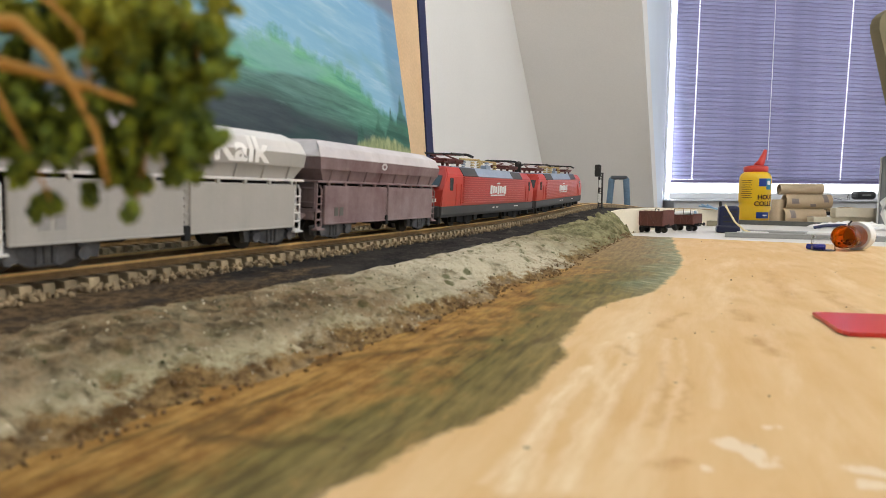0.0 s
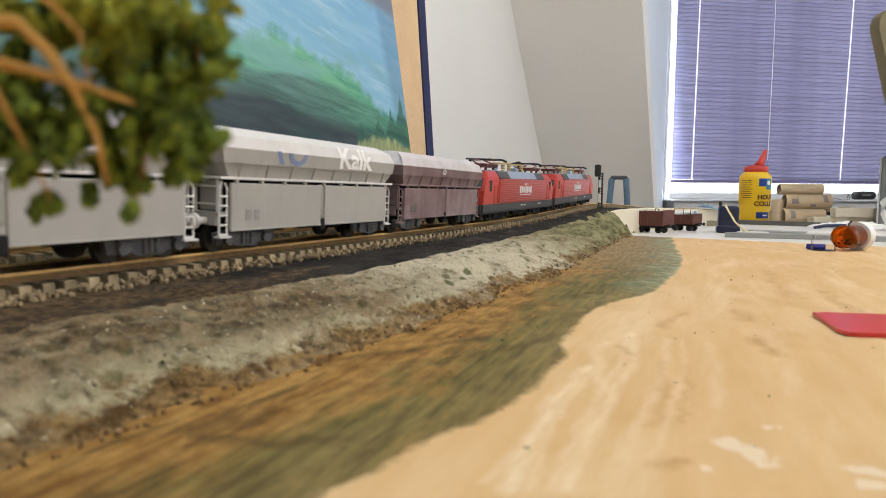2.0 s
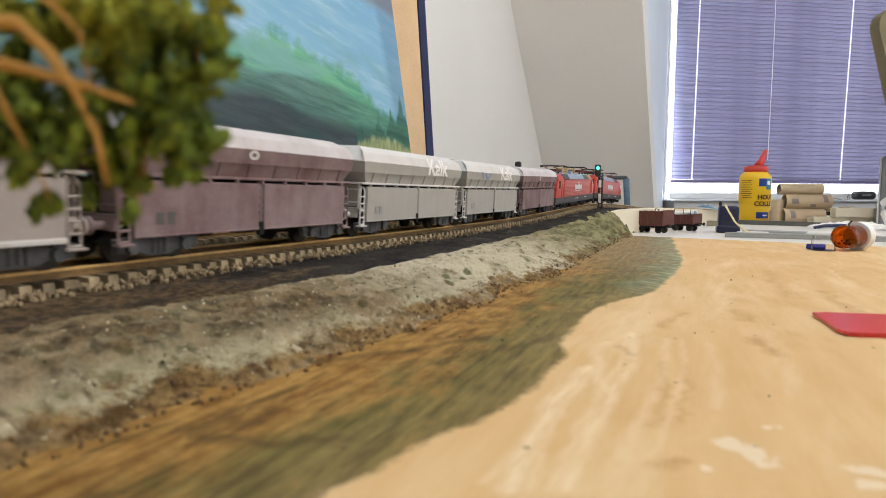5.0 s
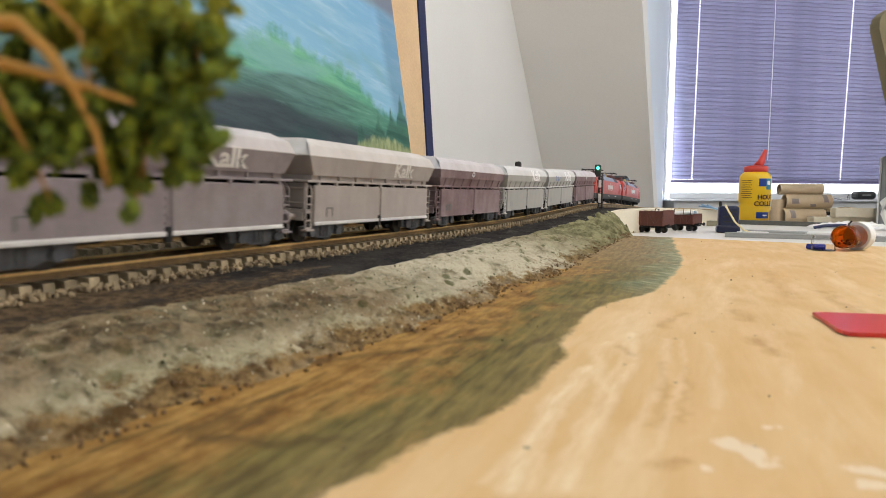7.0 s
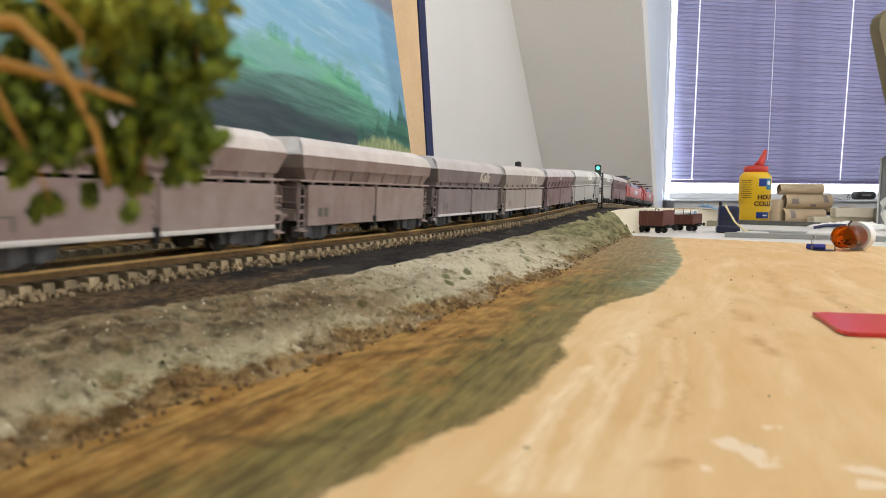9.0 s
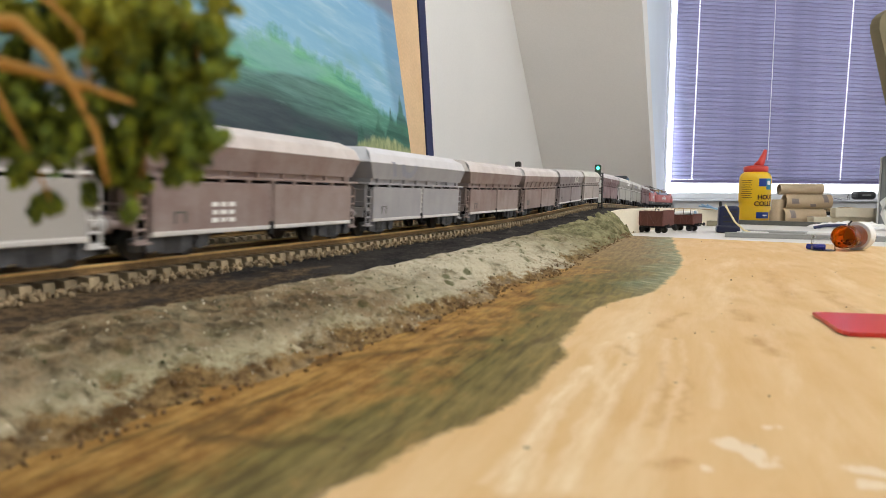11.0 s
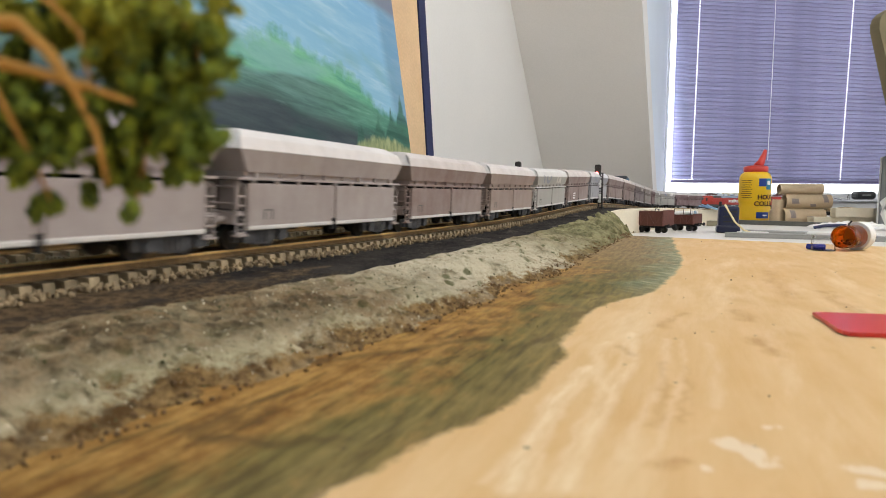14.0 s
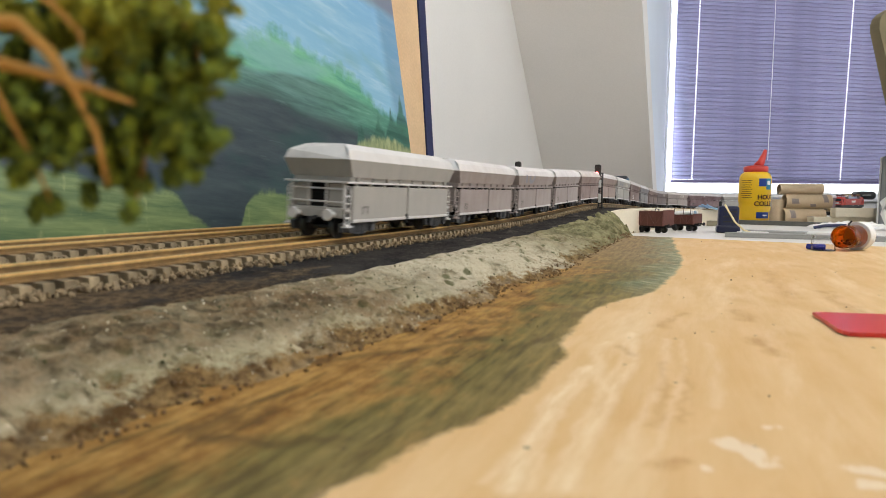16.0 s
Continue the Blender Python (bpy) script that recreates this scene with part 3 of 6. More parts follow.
MAT_DARKGREY = material("dark_grey_bar", (0.1, 0.1, 0.09), 0.5, vary=0.15, scale=30)
MAT_CARD = material("cardboard", (0.60, 0.47, 0.32), 0.85, vary=0.1, scale=40)
MAT_TAPE = material("grey_tape", (0.3, 0.25, 0.24), 0.6)
MAT_YELLOW = material("yellow_plastic", (0.86, 0.54, 0.012), 0.35, vary=0.05, scale=20, bump=0.03)
MAT_REDCAP = material("red_plastic_cap", (0.6, 0.045, 0.03), 0.4, vary=0.06)
MAT_BLUE = material("blue_print", (0.02, 0.06, 0.30), 0.4, vary=0.05)
MAT_INK = material("dark_ink", (0.10, 0.05, 0.02), 0.5)
MAT_WHITE = material("white_print", (0.82, 0.82, 0.80), 0.5, vary=0.05)
MAT_CLEAR = clear("clear_plastic", (0.95, 0.96, 0.97))
MAT_AMBER = clear("amber_plastic", (0.85, 0.32, 0.03))
MAT_SKYGLOW = glowing("bright_daylight", (0.93, 0.96, 1.0), 2.1)
# ---- structure of the room ----
HX, HY = 0.4305, 0.9026
UP = Vector((0, 0, 1))
roof_a, roof_b = Vector((0.337, 2.238, -0.05)), Vector((0.73, 2.05, -0.05))
rise = Vector((-HX * 0.7813, -HY * 0.7813, 1.0))
left_far, left_near = Vector((0.337, 2.238, -0.8)), Vector((0.337 - 5.2 * HX, 2.238 - 5.2 * HY, -0.8))
slab("wall_left", [left_near, left_near + UP * 2.6, left_far + UP * 2.6, left_far], 0.1, MAT_WALL, "white painted plaster wall of the attic")
slab("wall_sloped", [roof_a, roof_a + rise * 1.85, roof_b + rise * 1.85, roof_b], 0.08, MAT_ROOF, "off-white sloping attic wall under the roof")
slab("wall_dormer", [roof_b, roof_b + rise * 1.85, Vector((0.95, 2.625, 1.8)), Vector((0.95, 2.625, -0.05))], -0.05, MAT_CHEEK, "white dormer cheek beside the window, tinted blue for its daylight")
slab("wall_window", [(0.95, 2.625, -0.8), (0.95, 2.625, 0.03), (2.7, 2.86, 0.03), (2.7, 2.86, -0.8)], 0.1, MAT_WALL, "white wall below the attic window")
slab("wall_over_window", [(0.95, 2.625, 1.45), (0.95, 2.625, 1.8), (2.7, 2.86, 1.8), (2.7, 2.86, 1.45)], 0.1, MAT_WALL, "white wall above the attic window")
slab("wall_window_side", [(2.7, 2.86, -0.8), (2.7, 2.86, 1.8), (3.1, 2.9, 1.8), (3.1, 2.9, -0.8)], 0.1, MAT_WALL, "white wall beside the attic window")
slab("floor", [(-3, -3, -0.8), (-3, 3.2, -0.8), (3.2, 3.2, -0.8), (3.2, -3, -0.8)], 0.05, MAT_FLOOR, "wooden attic floor", "floor")
slab("ceiling", [(-3, -3, 1.75), (3.2, -3, 1.75), (3.2, 3.2, 1.75), (-3, 3.2, 1.75)], 0.05, MAT_WALL, "white attic ceiling", "ceiling")
slab("wall_right", [(3.0, 3.2, -0.8), (3.0, 3.2, 1.75), (3.0, -3, 1.75), (3.0, -3, -0.8)], 0.05, MAT_WALL, "white attic side wall")
slab("wall_back", [(3.2, -2.6, -0.8), (3.2, -2.6, 1.75), (-3, -2.6, 1.75), (-3, -2.6, -0.8)], 0.05, MAT_WALL, "white attic end wall")

# ---- window with its pleated blind ----
WD = (Vector((2.7, 2.86, 0)) - Vector((0.95, 2.625, 0))).normalized()
WN = Vector((WD.y, -WD.x, 0))


def at_window(a, z, out=0.0):
    """A point a metres along the window wall, out metres into the room."""
    return Vector((0.95, 2.625, z)) + WD * a + WN * out


def window_box(bm, a0, a1, z0, z1, o0, o1, bevel=0.0):
    c = at_window((a0 + a1) / 2, (z0 + z1) / 2, (o0 + o1) / 2)
    turn = Matrix((WD, -WN, UP)).transposed().to_4x4()
    return box(bm, c, (a1 - a0, abs(o1 - o0), z1 - z0), bevel, turn)


window = tagged(new("window_1"), "white-framed attic window with bright daylight", "window", kind="structure")
for a0, a1, z0, z1 in ((0.0, 0.010, 0.03, 1.45), (1.70, 1.75, 0.03, 1.45), (0.025, 1.70, 0.03, 0.058), (0.025, 1.70, 1.40, 1.45)):
    part("window_frame", window_box(fresh(), a0, a1, z0, z1, -0.06, 0.004, 0.003), MAT_TRIM, window)
pane = part("pane", window_box(fresh(), 0.010, 1.70, 0.058, 1.40, -0.045, -0.04), MAT_CLEAR, window)
pane.visible_shadow = False
part("window_sill", window_box(fresh(), -0.03, 1.75, 0.022, 0.0295, 0.003, 0.12, 0.002), MAT_TRIM, window)
bm = window_box(fresh(), -0.9, 3.0, -0.4, 2.4, -0.62, -0.60)
tagged(part("backdrop", bm, MAT_SKYGLOW), "bright white overcast sky outside the window", "sky", kind="structure")

blind = thing("pleated_blind", Matrix.Identity(4), "purple pleated window blind, let down almost fully", "blind")
bm = fresh()
top, bottom, pitch = 1.42, 0.115, 0.0165
count = int((top - bottom) / pitch)
last = None
for i in range(count * 2 + 1):
    z = bottom + i * pitch / 2
    out = 0.025 + (0.0075 if i % 2 else 0.0) + 0.0008 * math.sin(i * 2.1)
    row = [bm.verts.new(at_window(0.018 + 1.652 * k / 12, z - 0.018 * k / 12 * (1 - i / count / 2), out)) for k in range(13)]
    if last:
        for k in range(12):
            bm.faces.new((last[k], last[k + 1], row[k + 1], row[k]))
    last = row
part("fabric", bm, MAT_BLIND, blind)
# dark strips along the creases of the pleats, painting the shade in their folds
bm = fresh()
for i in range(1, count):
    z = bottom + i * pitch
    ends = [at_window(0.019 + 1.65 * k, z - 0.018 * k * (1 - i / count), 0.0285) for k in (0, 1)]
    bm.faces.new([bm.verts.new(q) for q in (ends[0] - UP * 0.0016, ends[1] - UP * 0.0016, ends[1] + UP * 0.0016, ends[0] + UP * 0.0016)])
part("pleat_shade", bm, material("pleat_shade_purple", (0.165, 0.158, 0.255), 0.9, vary=0.2, scale=20), blind, "darker strips that paint the shade in the folds")
part("bottom_rail", window_box(fresh(), 0.018, 1.67, 0.100, 0.113, 0.018, 0.034, 0.002), material("mauve_rail", (0.2, 0.17, 0.33), 0.5), blind)
# beads with their own glow stand in for daylight through the cord holes
MAT_CORD = glowing("cord_hole_glow", (1.0, 1.0, 1.0), 1.1)
for a, b in ((0.117, 0.110), (0.826, 0.812)):
    bm = fresh()
    for i in range(94):
        z = bottom + (i + 0.5) * 0.0105
        p = at_window(b + (a - b) * (z - 0.1) / 0.79, z, 0.0335)
        bmesh.ops.create_icosphere(bm, subdivisions=1, radius=0.0032, matrix=Matrix.Translation(p) @ Matrix.Diagonal((0.9, 0.9, 1.25, 1)))
    part("perforation", bm, MAT_CORD, blind, "row of glowing beads for daylight through the cord holes")
bm = fresh()
tube(bm, [at_window(0.45, 1.2, 0.045), at_window(0.452, 0.6, 0.045), at_window(0.45, 0.2, 0.046)], 0.0013)
part("pull_cord", bm, MAT_WHITE, blind)

# radiator below the sill
radiator = thing("radiator", Matrix.Identity(4), "white ribbed radiator below the window sill", "radiator")
for i in range(5):
    part("fin", window_box(fresh(), 0.0, 1.7, -0.0205 - 0.0225 * i, -0.003 - 0.0225 * i, 0.035 + 0.004 * (i % 2), 0.095, 0.003), MAT_GREY if i % 2 else MAT_TRIM, radiator)
part("body", window_box(fresh(), 0.01, 1.69, -0.75, 0.0, 0.012, 0.034), MAT_TRIM, radiator)

# ---- tables ----
bm = fresh()
solid(bm, [(-1.75, -2.5), (2.9, -2.5), (2.9, 2.4), (1.0, 2.35), (0.45, 2.05), (-0.32, 0.75)], -0.040, -0.016)
table = thing("work_table", Matrix.Identity(4), "large white work table under the model railway", "table")
part("tabletop", bm, MAT_TABLE, table)
for x, y in ((-0.7, -2.3), (2.7, -2.3), (2.7, 2.1), (0.9, 2.1)):
    part("leg", box(fresh(), (x, y, -0.42), (0.07, 0.07, 0.76), 0.004), MAT_TRIM, table)
# marks on the plywood: a line, its width and its strength
PALE_MARKS = [
    ([(0.0472, 0.1714), (0.0410, 0.160), (0.0393, 0.1494), (0.0366, 0.139), (0.0359, 0.1281)], 0.0024, 0.6),
    ([(0.0584, 0.1823), (0.0530, 0.165), (0.0478, 0.1496), (0.0377, 0.1293), (0.0274, 0.1068), (0.0177, 0.0836)], 0.0024, 0.7),
    ([(0.0560, 0.1800), (0.0450, 0.1496), (0.0350, 0.1293), (0.0150, 0.0836)], 0.0014, 0.45),
    ([(0.0363, 0.1464), (0.0236, 0.1235), (0.015, 0.0985), (0.0089, 0.0835)], 0.0024, 1.0),
    ([(0.0375, 0.1440), (0.0262, 0.1235), (0.0176, 0.1005), (0.0120, 0.0835)], 0.0013, 0.5),
    ([(0.0330, 0.1364), (0.0196, 0.1085), (0.0060, 0.0855)], 0.0015, 0.45),
    ([(0.0664, 0.1758), (0.0529, 0.1413), (0.041, 0.1179), (0.029, 0.0936)], 0.0018, 0.4),
    ([(0.0700, 0.1740), (0.0585, 0.1433), (0.034, 0.0936)], 0.0012, 0.35),
    ([(0.0760, 0.1700), (0.0660, 0.1413), (0.055, 0.1179)], 0.0020, 0.25),
]
BROWN_MARKS = [
    ([(0.0919, 0.1763), (0.0905, 0.165), (0.0896, 0.1584)], 0.0036, 0.6), ([(0.1076, 0.2219), (0.1046, 0.2034)], 0.0045, 0.55), ([(0.0703, 0.1921), (0.078, 0.205), (0.0882, 0.215)], 0.003, 0.5),
    ([(0.17, 0.2673), (0.160, 0.244), (0.1526, 0.2195)], 0.005, 0.55), ([(0.1853, 0.3406), (0.165, 0.30), (0.1458, 0.2488)], 0.006, 0.4), ([(0.0328, 0.0904), (0.038, 0.0928)], 0.0026, 0.6),
    ([(0.050, 0.166), (0.0505, 0.158)], 0.0022, 0.5), ([(0.0560, 0.150), (0.0480, 0.128), (0.040, 0.108)], 0.0018, 0.4), ([(0.0600, 0.147), (0.0520, 0.126), (0.045, 0.110)], 0.0014, 0.35),
]
WHITE_MARKS = [
    ([(0.0487, 0.1008), (0.0503, 0.0972), (0.0512, 0.0928)], 0.0032, 1), ([(0.0412, 0.0905), (0.0414, 0.0885)], 0.0018, 1), ([(0.0628, 0.0909), (0.0678, 0.0890), (0.075, 0.0868)], 0.0030, 1),
    ([(0.0617, 0.0850), (0.066, 0.0830)], 0.0024, 1), ([(0.0589, 0.1072), (0.061, 0.1072)], 0.0017, 1),
]
DARK_MARKS = [([(-0.036, 0.148), (-0.010, 0.160), (0.012, 0.176)], 0.0030, 0.9), ([(-0.040, 0.102), (-0.028, 0.099), (-0.018, 0.101)], 0.0030, 0.9)]


def stained(xy, marks, ragged):
    """The strength of the marks at each place; their outlines waver by ragged metres."""
    shift = np.array([(noise.noise(Vector((x * 150, y * 150, 0.5))), noise.noise(Vector((x * 150, y * 150, 7.5)))) for x, y in xy])
    fine = np.array([(noise.noise(Vector((x * 420, y * 420, 2.5))), noise.noise(Vector((x * 420, y * 420, 9.5)))) for x, y in xy])
    p = xy + ragged * (shift + 0.6 * fine)
    out = np.zeros(len(xy))
    for pts, width, strength in marks:
        for a, b in zip(pts, pts[1:]):
            a, d = np.array(a), np.array(b) - np.array(a)
            k = np.clip(((p - a) @ d) / (d @ d), 0, 1)
            gap = np.linalg.norm(p - a - k[:, None] * d, axis=1)
            out = np.maximum(out, strength * np.clip(1 - gap / width, 0, 1))
    return out


def plywood_board():
    outline = [(0.118, 0.705), (0.207, 0.639), (0.377, 0.513), (0.7, 0.272), (0.9, -0.6), (-0.6, -0.6), (-0.45, -0.1)]
    xs = np.concatenate([np.linspace(-0.62, -0.05, 8), np.arange(-0.048, 0.10, 0.0008), np.arange(0.10, 0.20, 0.002), np.linspace(0.21, 0.92, 10)])
    ys = np.concatenate([np.linspace(-0.62, 0.06, 8), np.arange(0.072, 0.14, 0.0007), np.arange(0.14, 0.35, 0.0018), np.linspace(0.36, 0.72, 8)])
    n = len(xs)
    me = bpy.data.meshes.new("sheet")
    me.from_pydata([(x, y, 0.0) for y in ys for x in xs], [], [(j * n + i, j * n + i + 1, (j + 1) * n + i + 1, (j + 1) * n + i) for j in range(len(ys) - 1) for i in range(n - 1)])
    bm = fresh()
    bm.from_mesh(me)
    for a, b in zip(outline, outline[1:] + outline[:1]):
        side = Vector((b[1] - a[1], a[0] - b[0], 0))
        bmesh.ops.bisect_plane(bm, geom=bm.verts[:] + bm.edges[:] + bm.faces[:], plane_co=(*a, 0), plane_no=-side, clear_outer=True)
    rim = bmesh.ops.extrude_edge_only(bm, edges=[e for e in bm.edges if e.is_boundary])["geom"]
    for v in rim:
        if isinstance(v, bmesh.types.BMVert):
            v.co.z = -0.0155
    board = part("plywood_board", bm, MAT_PLY)
    xy = np.array([(v.co.x, v.co.y) for v in board.data.vertices])
    layers = np.stack([stained(xy, PALE_MARKS, 0.0008), stained(xy, BROWN_MARKS, 0.002), stained(xy, WHITE_MARKS, 0.0022), stained(xy, DARK_MARKS, 0.002)], axis=1)
    board.data.attributes.new("stain", "FLOAT_COLOR", "POINT").data.foreach_set("color", layers.ravel())
    return tagged(board, "pale plywood board with a smeared olive-brown painted edge", "board")


plywood_board()


# ---- embankment ----
def sweep(s0, s1, ds, lanes):
    bm = fresh()
    rows = []
    n = max(2, int((s1 - s0) / ds))
    for i in range(n + 1):
        s = s0 + (s1 - s0) * i / n
        rows.append([bm.verts.new(p) for p in lanes(s)])
    for a, b in zip(rows, rows[1:]):
        for k in range(len(a) - 1):
            bm.faces.new((a[k], a[k + 1], b[k + 1], b[k]))
    return bm


EDGE_S = [-0.5, -0.17, -0.12, -0.07, 0.0, 0.13, 0.3, 0.55, 0.7]
EDGE_W = [0.033, 0.037, 0.045, 0.049, 0.052, 0.048, 0.046, 0.040, 0.036]
FOOT_S = [-0.5, -0.187, -0.161, -0.132, -0.066, 0.012, 0.094, 0.226, 0.40, 0.5, 0.62, 0.74]
FOOT_W = [0.085, 0.0855, 0.0878, 0.0916, 0.0973, 0.0983, 0.1045, 0.0996, 0.0967, 0.090, 0.074, 0.052]


def lumps(p):
    a = Vector((p.x, p.y, p.z * 0.6))
    return noise.noise(a * 45) * 0.0030 + noise.noise(a * 120) * 0.0018 + noise.noise(a * 330) * 0.0016 + noise.noise(a * 700) * 0.0008


def bed_lanes(s):
    out = []
    e = np.interp(s, EDGE_S, EDGE_W) + 0.004
    for w in (-0.118, -0.09, -0.07, -0.05, -0.028, -0.018, 0.0, 0.016, 0.020, 0.026, 0.032, 0.7 * e + 0.01, e):
        p = on_track(s, w, -0.0068)
        out.append(p + UP * (noise.noise(p * 150) * 0.0007 + noise.noise(p * 500) * 0.0003))
    out[-1].z -= 0.003
    return out


def slope_lanes(s):
    e, f = np.interp(s, EDGE_S, EDGE_W), np.interp(s, FOOT_S, FOOT_W)
    top = on_track(s, e, -0.0068)
    foot = on_track(s, f, 0)
    foot.z = float(np.interp(s, [0.39, 0.43], [-0.001, -0.0165]))
    ridge = noise.noise(Vector((s * 38, 3.0, 1.0))) * 0.004
    wave = noise.noise(Vector((s * 24, 9.0, 4.0))) * 0.006 + noise.noise(Vector((s * 90, 9.0, 4.0))) * 0.0025
    h = np.interp(s, GRID, HEAD)
    out = [on_track(s, e - 0.006, -0.0085)]
    m = 44
    side = Vector((math.cos(h), -math.sin(h), 0))
    for k in range(m + 1):
        u = k / m
        p = top.lerp(foot, u) + side * (ridge * (1 - u) + wave * u)
        p.z += 0.0030 * math.sin(math.pi * u) - (0.004 if u == 1 else 0)
        fade = min(1.0, 0.35 + 3 * u, 0.5 + 3 * (1 - u))
        out.append(p + (side * 0.6 + UP * 0.8) * lumps(p) * fade)
    return out


bank = tagged(new("embankment"), "rough grey-green plaster railway embankment, earthy at its foot", "embankment", kind="structure")
part("slope", sweep(-0.26, 0.74, 0.0016, slope_lanes), MAT_BANK, bank, smooth=True)
part("slope", sweep(-2.4, -0.26, 0.02, slope_lanes), MAT_BANK, bank, smooth=True)
part("track_bed", sweep(-2.4, 0.76, 0.004, bed_lanes), MAT_BED, bank, "dark grey gritty track bed", smooth=True)


# grit on the slope and earth along its foot
def scatter(name, count, mat, parent, label, place, seed):
    rnd = random.Random(seed)
    ico = bmesh.new()
    bmesh.ops.create_icosphere(ico, subdivisions=1, radius=1.0)
    sv, sf = [v.co.copy() for v in ico.verts], [[v.index for v in f.verts] for f in ico.faces]
    ico.free()
    verts, faces = [], []
    for i in range(count):
        p, r = place(rnd)
        e = Euler((rnd.uniform(0, 6), rnd.uniform(0, 6), rnd.uniform(0, 6))).to_matrix()
        k = len(verts)
        sc = (r * rnd.uniform(0.7, 1.5), r * rnd.uniform(0.7, 1.3), r * rnd.uniform(0.5, 0.9))
        for v in sv:
            verts.append(p + e @ Vector((v.x * sc[0], v.y * sc[1], v.z * sc[2])) * rnd.uniform(0.75, 1.2))
        faces += [[a + k for a in f] for f in sf]
    me = bpy.data.meshes.new(name)
    me.from_pydata(verts, [], faces)
    me.materials.append(mat)
    ob = new(name, me)
    if parent is not None:
        ob.parent = parent
    return tagged(ob, label, kind="stuff")


def on_slope(rnd):
    s = rnd.uniform(-0.2, 0.7) if rnd.random() < 0.5 else rnd.uniform(-0.2, 0.15)
    lanes = slope_lanes(s)
    return lanes[rnd.randint(2, len(lanes) - 2)] - UP * 0.0001, rnd.uniform(0.0002, 0.00048)


def at_foot(rnd):
    s = rnd.uniform(-0.2, 0.5)
    lanes = slope_lanes(s)
    k = len(lanes) - 1 - min(12, int(abs(rnd.gauss(0, 5))))
    p = lanes[k].copy()
    p.x += abs(rnd.gauss(0, 0.0012))
    p.z = max(p.z, 0.0002)
    return p, rnd.uniform(0.0003, 0.0008)


scatter("grit", 800, material("pale_grit", (0.50, 0.44, 0.32), 0.95, vary=0.4, scale=200), bank, "pale grit sticking to the slope", on_slope, 21)
scatter("moss", 650, material("dark_moss", (0.075, 0.08, 0.03), 0.95, vary=0.5, scale=200), bank, "dark mossy specks on the slope", on_slope, 22)
scatter("earth", 600, material("brown_earth", (0.15, 0.09, 0.038), 0.95, vary=0.5, scale=200), bank, "crumbs of brown earth along the foot", at_foot, 23)


def on_board(rnd):
    y = rnd.uniform(0.1, 0.6)
    return Vector((rnd.uniform(-0.02, 0.5) * y / 0.5 + 0.01, y, 0.0002)), rnd.uniform(0.00015, 0.0004)


tagged(scatter("crumb_litter", 34, material("dark_crumb", (0.05, 0.035, 0.02), 0.9), None, "fine dark crumbs scattered over the plywood", on_board, 24), category="crumbs")


# roadbed of the far line, standing on the table
def roadbed_lanes(s):
    pts = [on_track(s, w, -0.0068) for w in (-0.04, 0.032)]
    a, b = pts
    lo = -0.0155
    return [Vector((a.x, a.y, lo)), a, b, Vector((b.x, b.y, lo))]


tagged(part("roadbed", sweep(0.72, 3.1, 0.02, roadbed_lanes), MAT_BED), "dark strip of roadbed under the far railway line", "roadbed", kind="structure")
FASCIA = [(0.205, 0.82, 0.012), (0.24, 0.862, 0.0205), (0.312, 0.964, 0.0222), (0.424, 1.146, 0.0195), (0.578, 1.272, 0.0135), (0.66, 1.46, 0.010), (0.80, 1.62, 0.004), (1.05, 1.72, -0.004)]
bm = fresh()
rows = []
for x, y, z in FASCIA:
    rows.append([bm.verts.new(p) for p in ((x, y, -0.016), (x, y, z - 0.001), (x - 0.001, y + 0.001, z), (x - 0.012, y + 0.012, z), (x - 0.012, y + 0.012, -0.016))])
for a, b in zip(rows, rows[1:]):
    for k in range(4):
        bm.faces.new((a[k], a[k + 1], b[k + 1], b[k]))
bm.faces.new(rows[0])
bm.faces.new(list(reversed(rows[-1])))
tagged(part("edge_board", bm, MAT_CREAM), "cream wooden edging board in front of the far line", "board")


# ---- tracks ----
def rail_lanes(off, head):
    prof = [(-0.0011, -0.0028), (-0.0010, -0.0023), (-0.0004, -0.0021), (-0.0004, -0.0008), (0.0004, -0.0008), (0.0004, -0.0021), (0.0010, -0.0023), (0.0011, -0.0028)]
    if head:
        prof = [(-0.0004, -0.0009), (-0.00055, -0.0007), (-0.00055, -0.0001), (-0.0004, 0.0), (0.0004, 0.0), (0.00055, -0.0001), (0.00055, -0.0007), (0.0004, -0.0009)]

    def lanes(s):
        return [on_track(s, off + w, z) for w, z in prof]
    return lanes


def sleeper_mesh(rnd):
    bm = fresh()
    w = 0.0285 + rnd.uniform(-0.001, 0.001)
    prism(bm, [(-w / 2, -0.0062), (w / 2, -0.0062), (w / 2 - 0.0006, -0.003), (-w / 2 + 0.0006, -0.003)], -0.0017, 0.0017)
    me = bpy.data.meshes.new("sleeper")
    bmesh.ops.recalc_face_normals(bm, faces=bm.faces)
    bm.to_mesh(me)
    bm.free()
    me.materials.append(MAT_SLEEPER)
    return me


def track_frame(s, w, turn=0.0):
    h = np.interp(s, GRID, HEAD)
    c = radians(np.interp(s, GRID, CANT))
    m = Matrix.Translation(on_track(s, w)) @ Euler((0, 0, math.pi / 2 - h + turn)).to_matrix().to_4x4() @ Euler((c, 0, 0)).to_matrix().to_4x4()
    return m


